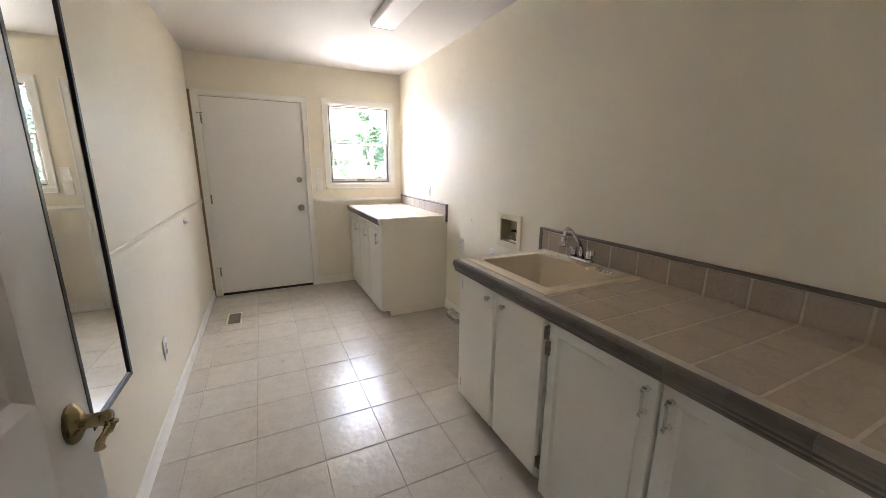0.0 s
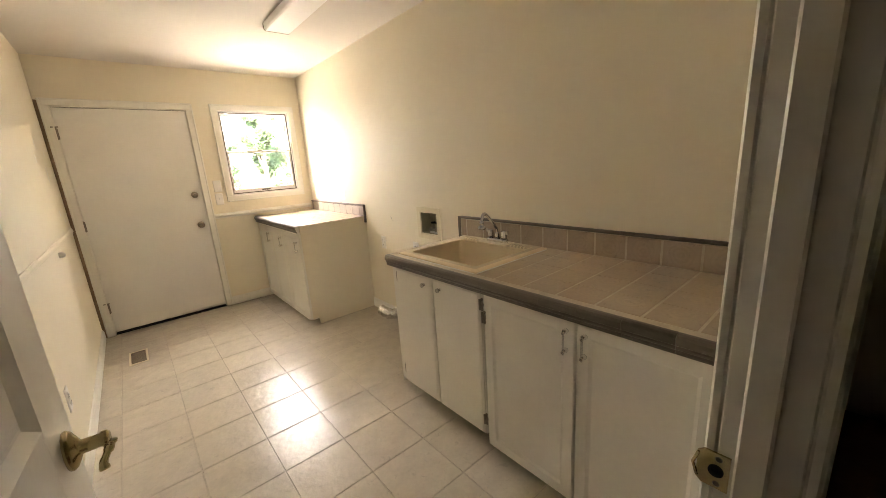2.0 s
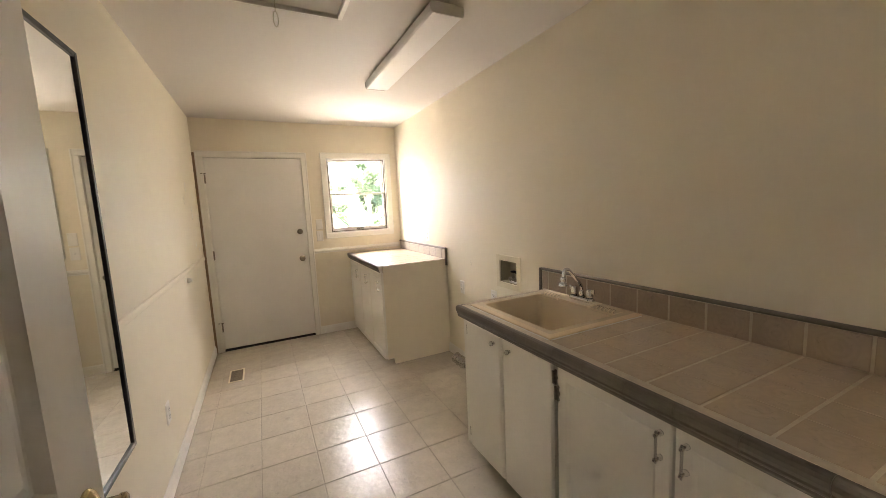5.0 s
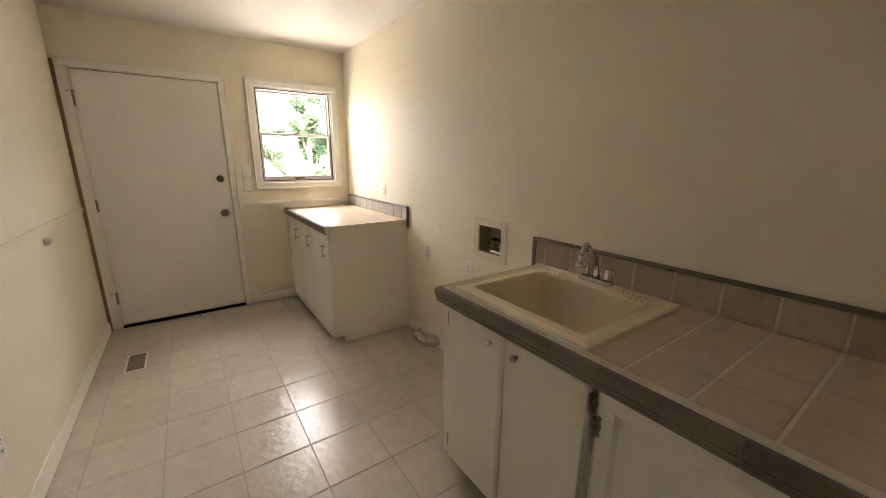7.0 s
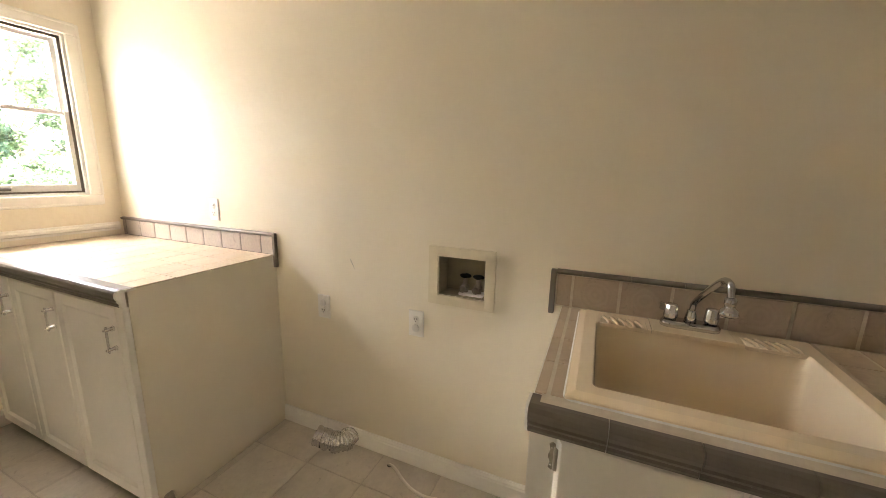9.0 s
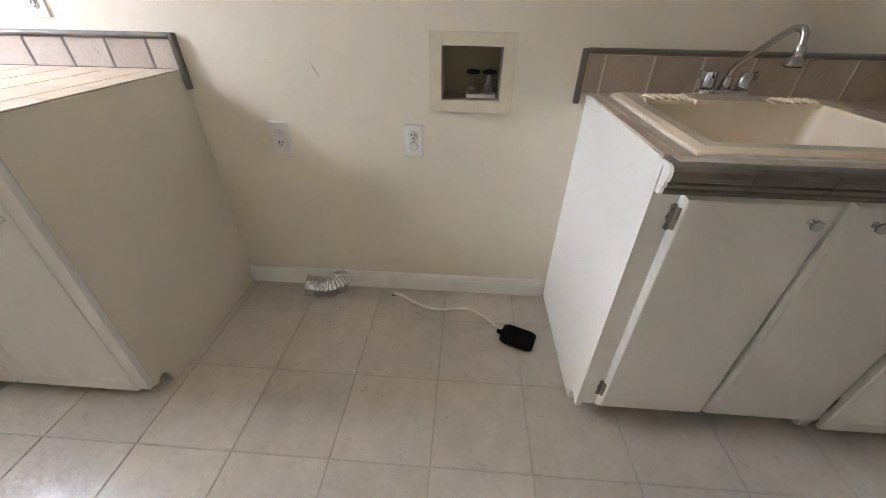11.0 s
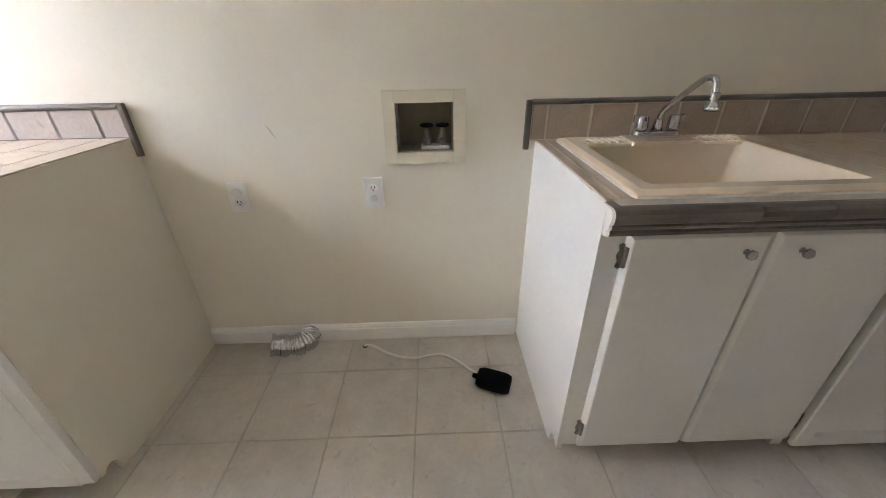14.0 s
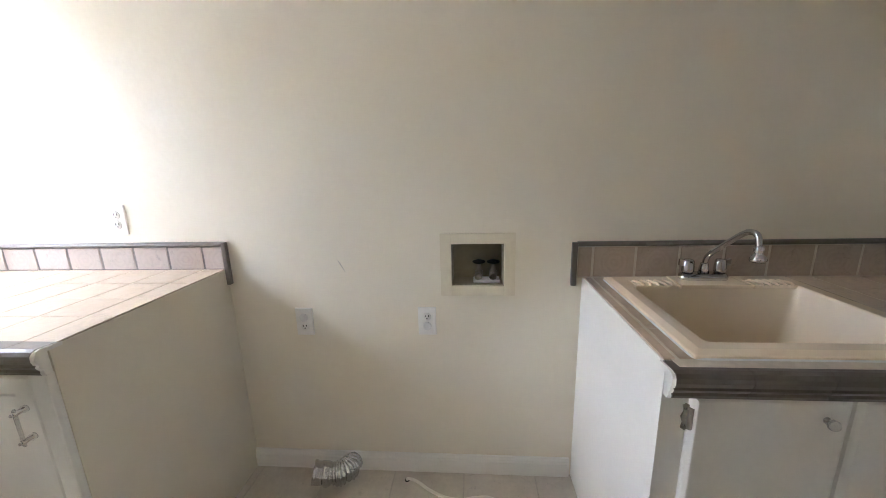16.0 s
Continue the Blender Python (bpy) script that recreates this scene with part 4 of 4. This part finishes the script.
for v in bm.verts:
    v.co += Vector((1, 1, 1)) * 0.005 * noise.noise(v.co * 38)
    v.co.z = max(v.co.z, 0.003)
part("duct_tube", bm, M_FOIL, duct)
# added dark sleeve: the shade inside the foil tube, put into colour
part("duct_inner_shade", tube([p for p in path[8:]], [r - 0.004 for r in rad[8:]], 20, cap=False), M_DARK, duct, "dark sleeve that puts shade inside the duct")
part("duct_collar", tube([path[-14], path[-11]], [rad[-12] + 0.0035] * 2, 26, cap=False), M_FOIL, duct)

cable = thing("cable", "ivory cable that comes out of the floor by the wall", "cable")
cp = smooth_path([(-0.060, -2.000, -0.002), (-0.064, -2.005, 0.012), (-0.080, -2.045, 0.016), (-0.116, -2.105, 0.010), (-0.143, -2.17, 0.0075), (-0.150, -2.235, 0.007), (-0.139, -2.295, 0.008), (-0.138, -2.35, 0.0085),
                  (-0.175, -2.41, 0.0075), (-0.225, -2.458, 0.008), (-0.262, -2.486, 0.018)], 7)
part("cord", tube(cp, 0.0062, 8), M_CABLE, cable)
# dark disc on the tile, paints the shade of the cable's hole
part("floor_hole_shade", lathe([(0, 0.011), (0.0015, 0.011), (0.0015, 0)], (0, 0, 1), (-0.060, -2.0, 0.0005), 12), M_DARK, cable, "dark disc drawn for the shade in a hole in the tile")

plug = thing("power_plug_box", "black plastic plug box lying on the floor tiles", "plug box", at=(-0.306, -2.548, 0.0005))
loops = []
for t in range(9):
    a = -0.066 + 0.132 * t / 8
    e = 1 - (abs(t - 4) / 4) ** 6 * 0.22
    hw, hh = 0.041 * e, 0.052 * e
    loops.append([Vector((math.copysign(abs(math.cos(q)) ** 0.45, math.cos(q)) * hw, a, 0.0265 + math.copysign(abs(math.sin(q)) ** 0.45, math.sin(q)) * hh / 2)) for q in (2 * math.pi * k / 20 for k in range(20))])
part("shell", rings(loops), M_BLACK, plug)
part("strain_relief", lathe([(0, 0.012), (0.012, 0.010), (0.022, 0.0075), (0.022, 0)], (0, 1, 0), (0.004, 0.066, 0.022), 12), M_BLACK, plug)
plug.matrix_basis = pose(-0.306, -2.548, 0.0005, 0, 0, -22)

reg = thing("floor_register", "brown metal floor register let into the tiles", "vent", at=(-1.918, -0.752, 0))
RW, RL = 0.062, 0.142
bm = bmesh.new()
for x0, x1, y0, y1 in ((-RW, -RW + 0.014, -RL, RL), (RW - 0.014, RW, -RL, RL), (-RW + 0.014, RW - 0.014, -RL, -RL + 0.016), (-RW + 0.014, RW - 0.014, RL - 0.016, RL)):
    box(x0, x1, y0, y1, 0.0005, 0.005, 0.0015, into=bm)
part("register_frame", bm, M_VALVEBOX, reg, "beige painted frame")
# dark sheet under the slats, paints the shade of the well
part("register_well", box(-RW + 0.013, RW - 0.013, -RL + 0.015, RL - 0.015, 0.0002, 0.001), M_DARK, reg)
for k in range(15):
    y = -RL + 0.026 + k * (2 * RL - 0.052) / 14
    part("slat", rings([[(x, y + dy, z) for x in (-RW + 0.014, RW - 0.014) for dy, z in (((-0.003, 0.0012), (0.003, 0.0042)) if x < 0 else ((0.003, 0.0042), (-0.003, 0.0012)))],
                        [(x, y + dy + 0.0015, z) for x in (-RW + 0.014, RW - 0.014) for dy, z in (((-0.003, 0.0012), (0.003, 0.0042)) if x < 0 else ((0.003, 0.0042), (-0.003, 0.0012)))]], smooth=False), M_VENT, reg)

# ---- ceiling: light and attic hatch ----
lamp = thing("ceiling_light", "unlit fluorescent ceiling light with a white wraparound diffuser", "ceiling light", at=(-0.678, -2.175, H))
part("housing", box(-0.06, 0.06, -0.605, 0.605, -0.045, -0.0005, 0.003), M_TRIM, lamp)
prof = [(-0.088, -0.010), (-0.090, -0.018), (-0.088, -0.050), (-0.080, -0.060), (0.080, -0.060), (0.088, -0.050), (0.090, -0.018), (0.088, -0.010)]
part("diffuser", extrude_profile(prof, -0.604, 0.604), M_LENS, lamp, "milky ribbed plastic diffuser")
cap = [(x * 1.02, z - 0.001 if z < -0.04 else z) for x, z in prof]
part("end_cap", extrude_profile(cap, 0.6045, 0.612), M_VENT, lamp, "dark metal end cap")
part("end_cap", extrude_profile(cap, -0.612, -0.6045), M_WHITE, lamp, "white plastic end cap")

hatch = thing("attic_hatch", "white attic hatch panel with a pull cord", "hatch", at=(-1.4425, -3.128, H))
part("hatch_panel", box(-0.300, 0.300, -0.680, 0.680, 0.012, 0.024, 0.002), M_CEIL, hatch)
bm = bmesh.new()
for x0, x1, y0, y1 in ((-0.325, -0.302, -0.692, 0.692), (0.302, 0.325, -0.692, 0.692), (-0.302, 0.302, -0.692, -0.682), (-0.302, 0.302, 0.682, 0.692)):
    box(x0, x1, y0, y1, -0.006, 0.03, 0.002, into=bm)
part("hatch_trim", bm, M_TRIM, hatch)
part("hatch_backing", box(-0.31, 0.31, -0.69, 0.69, 0.0305, 0.04), M_DARK, hatch)
loop = [(0.0, 0.62, 0.012), (0.001, 0.62, -0.05)] + [(0.0 + 0.011 * math.sin(radians(a)), 0.62, -0.085 + 0.035 * math.cos(radians(a))) for a in range(0, 361, 30)]
part("pull_cord", tube(loop, 0.0022, 6), M_CORD, hatch, "beige pull cord with a loop")

peg = thing("wall_hook", "small white painted peg on the wall under the rail", "hook", at=(XL, -1.045, 0.962))
part("peg", lathe([(0, 0.019), (0.006, 0.020), (0.016, 0.019), (0.026, 0.015), (0.032, 0.008), (0.034, 0)], (1, 0, 0), (0.0005, 0, 0), 14), M_TRIM, peg)


def wall_patch(y, z, w, h, seed):
    """A thin smear of filler over an old nail hole."""
    rng = random.Random(seed)
    pts = [(y + w * math.cos(a) * rng.uniform(0.6, 1.1), z + h * math.sin(a) * rng.uniform(0.7, 1.1)) for a in (2 * math.pi * k / 14 for k in range(14))]
    o = thing("wall_patch", "smear of pale filler over an old nail hole", "wall patch", "filler patches", at=(XL, 0, 0))
    part("filler", rings([[(0.0002, p, q) for p, q in pts], [(0.0016, y + (p - y) * 0.8, z + (q - z) * 0.8) for p, q in pts]]), M_PLATE, o)


for k, (y, z, w, h) in enumerate(((-0.62, 1.72, 0.012, 0.05), (-0.42, 1.50, 0.012, 0.075), (-0.40, 1.20, 0.02, 0.03), (-0.75, 1.60, 0.01, 0.04), (-0.28, 1.66, 0.01, 0.03), (-0.24, 1.14, 0.012, 0.025))):
    wall_patch(y, z, w, h, 40 + k)


def wall_scuff(y, z, length, width, tilt):
    """A thin grey rub mark on the right-hand wall."""
    o = thing("wall_scuff", "thin grey rub mark on the painted wall", "scuff", at=(0, 0, 0))
    c, q = math.cos(radians(tilt)), math.sin(radians(tilt))
    pts = [(u * length, w * width) for u, w in ((-0.5, 0), (-0.2, 0.4), (0.15, 0.5), (0.5, 0), (0.2, -0.5), (-0.25, -0.35))]
    part("mark", rings([[(x, y + u * c - w * q, z + u * q + w * c) for u, w in pts] for x in (-0.0003, -0.0011)], smooth=False), M_SCUFF, o)


wall_scuff(-1.774, 0.943, 0.055, 0.0035, 62)

# ---- outside ----
structure("ground", box(-160, 160, 0.15, 320, -0.55, -0.35), M_GRASS, "mown lawn in full sun")
structure("driveway", box(-7, 5.5, 0.8, 9.0, -0.35, -0.33), M_CONCRETE, "pale concrete driveway in bright sun")
bank = []
for i in range(13):
    s = i / 12
    bank.append([(x, 9.0 + 6.0 * s, -0.36 + 2.3 * (s * s * (3 - 2 * s)) * max(0.0, min(1.0, (3.3 - x) / 2.2)) + 0.08 * noise.noise(Vector((x, 6 * s, 4)))) for x in (-9, -7, -5.5, -4, -3, -2, -1, 0, 0.8, 1.6, 2.2, 2.8, 3.4)])
bank = [[(lp[0][0], lp[0][1], -0.5)] + lp + [(lp[-1][0], lp[-1][1], -0.5)] for lp in bank]
structure("bank", rings(bank, closed=False, cap=False), M_CONCRETE, "pale sunlit gravel bank behind the driveway")
structure("outer_wall", box(-6, -2.30, 0.0, 0.15, -0.5, H), M_TRIM, "white outside wall of the house")


def tree(label, x, y, height, spread, seed, mat, count, low=2, name="tree", category="tree"):
    rng = random.Random(seed)
    t = thing(name, label, category, category + "s behind the house", at=(x, y, -0.36))
    lean = Vector((rng.uniform(-0.3, 0.3), rng.uniform(-0.3, 0.3), 0))
    trunk = [Vector((0, 0, 0)) + lean * (k / 6) ** 1.5 + Vector((0, 0, height * 0.75 * k / 6)) for k in range(7)]
    bm = tube(trunk, [0.17 * (1 - 0.12 * k) * height / 7 for k in range(7)], 10)
    ends = []
    for k in range(11):
        base = trunk[low + k % (7 - low)] + Vector((0, 0, 0.1 * k % 0.4))
        a = k * 2.4 + rng.uniform(-0.4, 0.4)
        reach = spread * rng.uniform(0.6, 1.0)
        tip = base + Vector((math.cos(a) * reach, math.sin(a) * reach, rng.uniform(0.3, 0.28 * height)))
        mid = (base + tip) / 2 + Vector((0, 0, 0.25))
        merge(bm, tube(smooth_path([base, mid, tip], 3), [0.055, 0.05, 0.045, 0.038, 0.03, 0.022, 0.014], 6))
        ends += [mid, tip, (mid + tip) / 2]
    part("trunk", bm, M_BARK, t)
    verts, faces = [], []
    ends.append(trunk[-1] + Vector((0, 0, 0.5)))
    for i in range(count):
        c = rng.choice(ends)
        p = c + Vector((rng.gauss(0, 0.42), rng.gauss(0, 0.42), rng.gauss(0, 0.36))) * spread * 0.45
        s = rng.uniform(0.05, 0.11)
        u = Vector((rng.uniform(-1, 1), rng.uniform(-1, 1), rng.uniform(-0.6, 0.6))).normalized()
        w = u.cross(Vector((rng.uniform(-1, 1), rng.uniform(-1, 1), rng.uniform(-1, 1)))).normalized()
        n = len(verts)
        verts += [p - u * s, p + w * s * 0.5, p + u * s, p - w * s * 0.5]
        faces.append((n, n + 1, n + 2, n + 3))
    me = bpy.data.meshes.new("crown")
    me.from_pydata([tuple(v) for v in verts], [], faces)
    me.materials.append(mat)
    crown = new("crown", me)
    crown.parent = t
    return t


tree("slender tree clothed in leaves down to the ground", 3.75, 15.0, 6.4, 0.75, 3, M_LEAF, 9000, 0)
tree("leafy green tree at the edge of the lawn", 5.6, 17.5, 7.5, 1.6, 5, M_LEAF2, 9000, 1)
tree("open leafy tree on the bank", 1.9, 21.0, 8.0, 2.0, 17, M_LEAF2, 2600, 2)
tree("tall leafy tree behind the lawn", -4.5, 24.0, 9.0, 2.8, 11, M_LEAF2, 5000)
tree("tall leafy tree behind the lawn", 10.5, 25.0, 10.0, 3.4, 14, M_LEAF2, 7000)
tree("low leafy shrub on top of the bank", 2.5, 17.5, 3.6, 0.9, 21, M_LEAF, 3500, 0, "shrub", "shrub")
tree("low leafy shrub beside the bank", 3.7, 11.0, 1.5, 0.7, 23, M_LEAF, 3000, 0, "shrub", "shrub")

# ---- floor tiles ----
P, X0, Y0, G = 0.3035, -1.115, -2.850, 0.0017
full = mesh_of("tile", box(-P / 2 + G, P / 2 - G, -P / 2 + G, P / 2 - G, -0.003, 0.0, 0.0018, 1), M_TILE)
floor = bpy.data.objects["floor"]
for i in range(-5, 5):
    for j in range(-7, 11):
        x0, x1, y0, y1 = X0 + i * P, X0 + (i + 1) * P, Y0 + j * P, Y0 + (j + 1) * P
        cx0, cx1, cy0, cy1 = max(x0, XL), min(x1, 0.0), max(y0, -4.51), min(y1, 0.0)
        if cx1 - cx0 < 0.02 or cy1 - cy0 < 0.02:
            continue
        if (cx0, cx1, cy0, cy1) == (x0, x1, y0, y1):
            ob = new("tile", full)
            ob.location = ((x0 + x1) / 2, (y0 + y1) / 2, 0)
            ob.parent = floor
        else:
            part("tile", box(cx0 + G, cx1 - G, cy0 + G, cy1 - G, -0.003, 0.0, 0.0018, 1), M_TILE, floor)
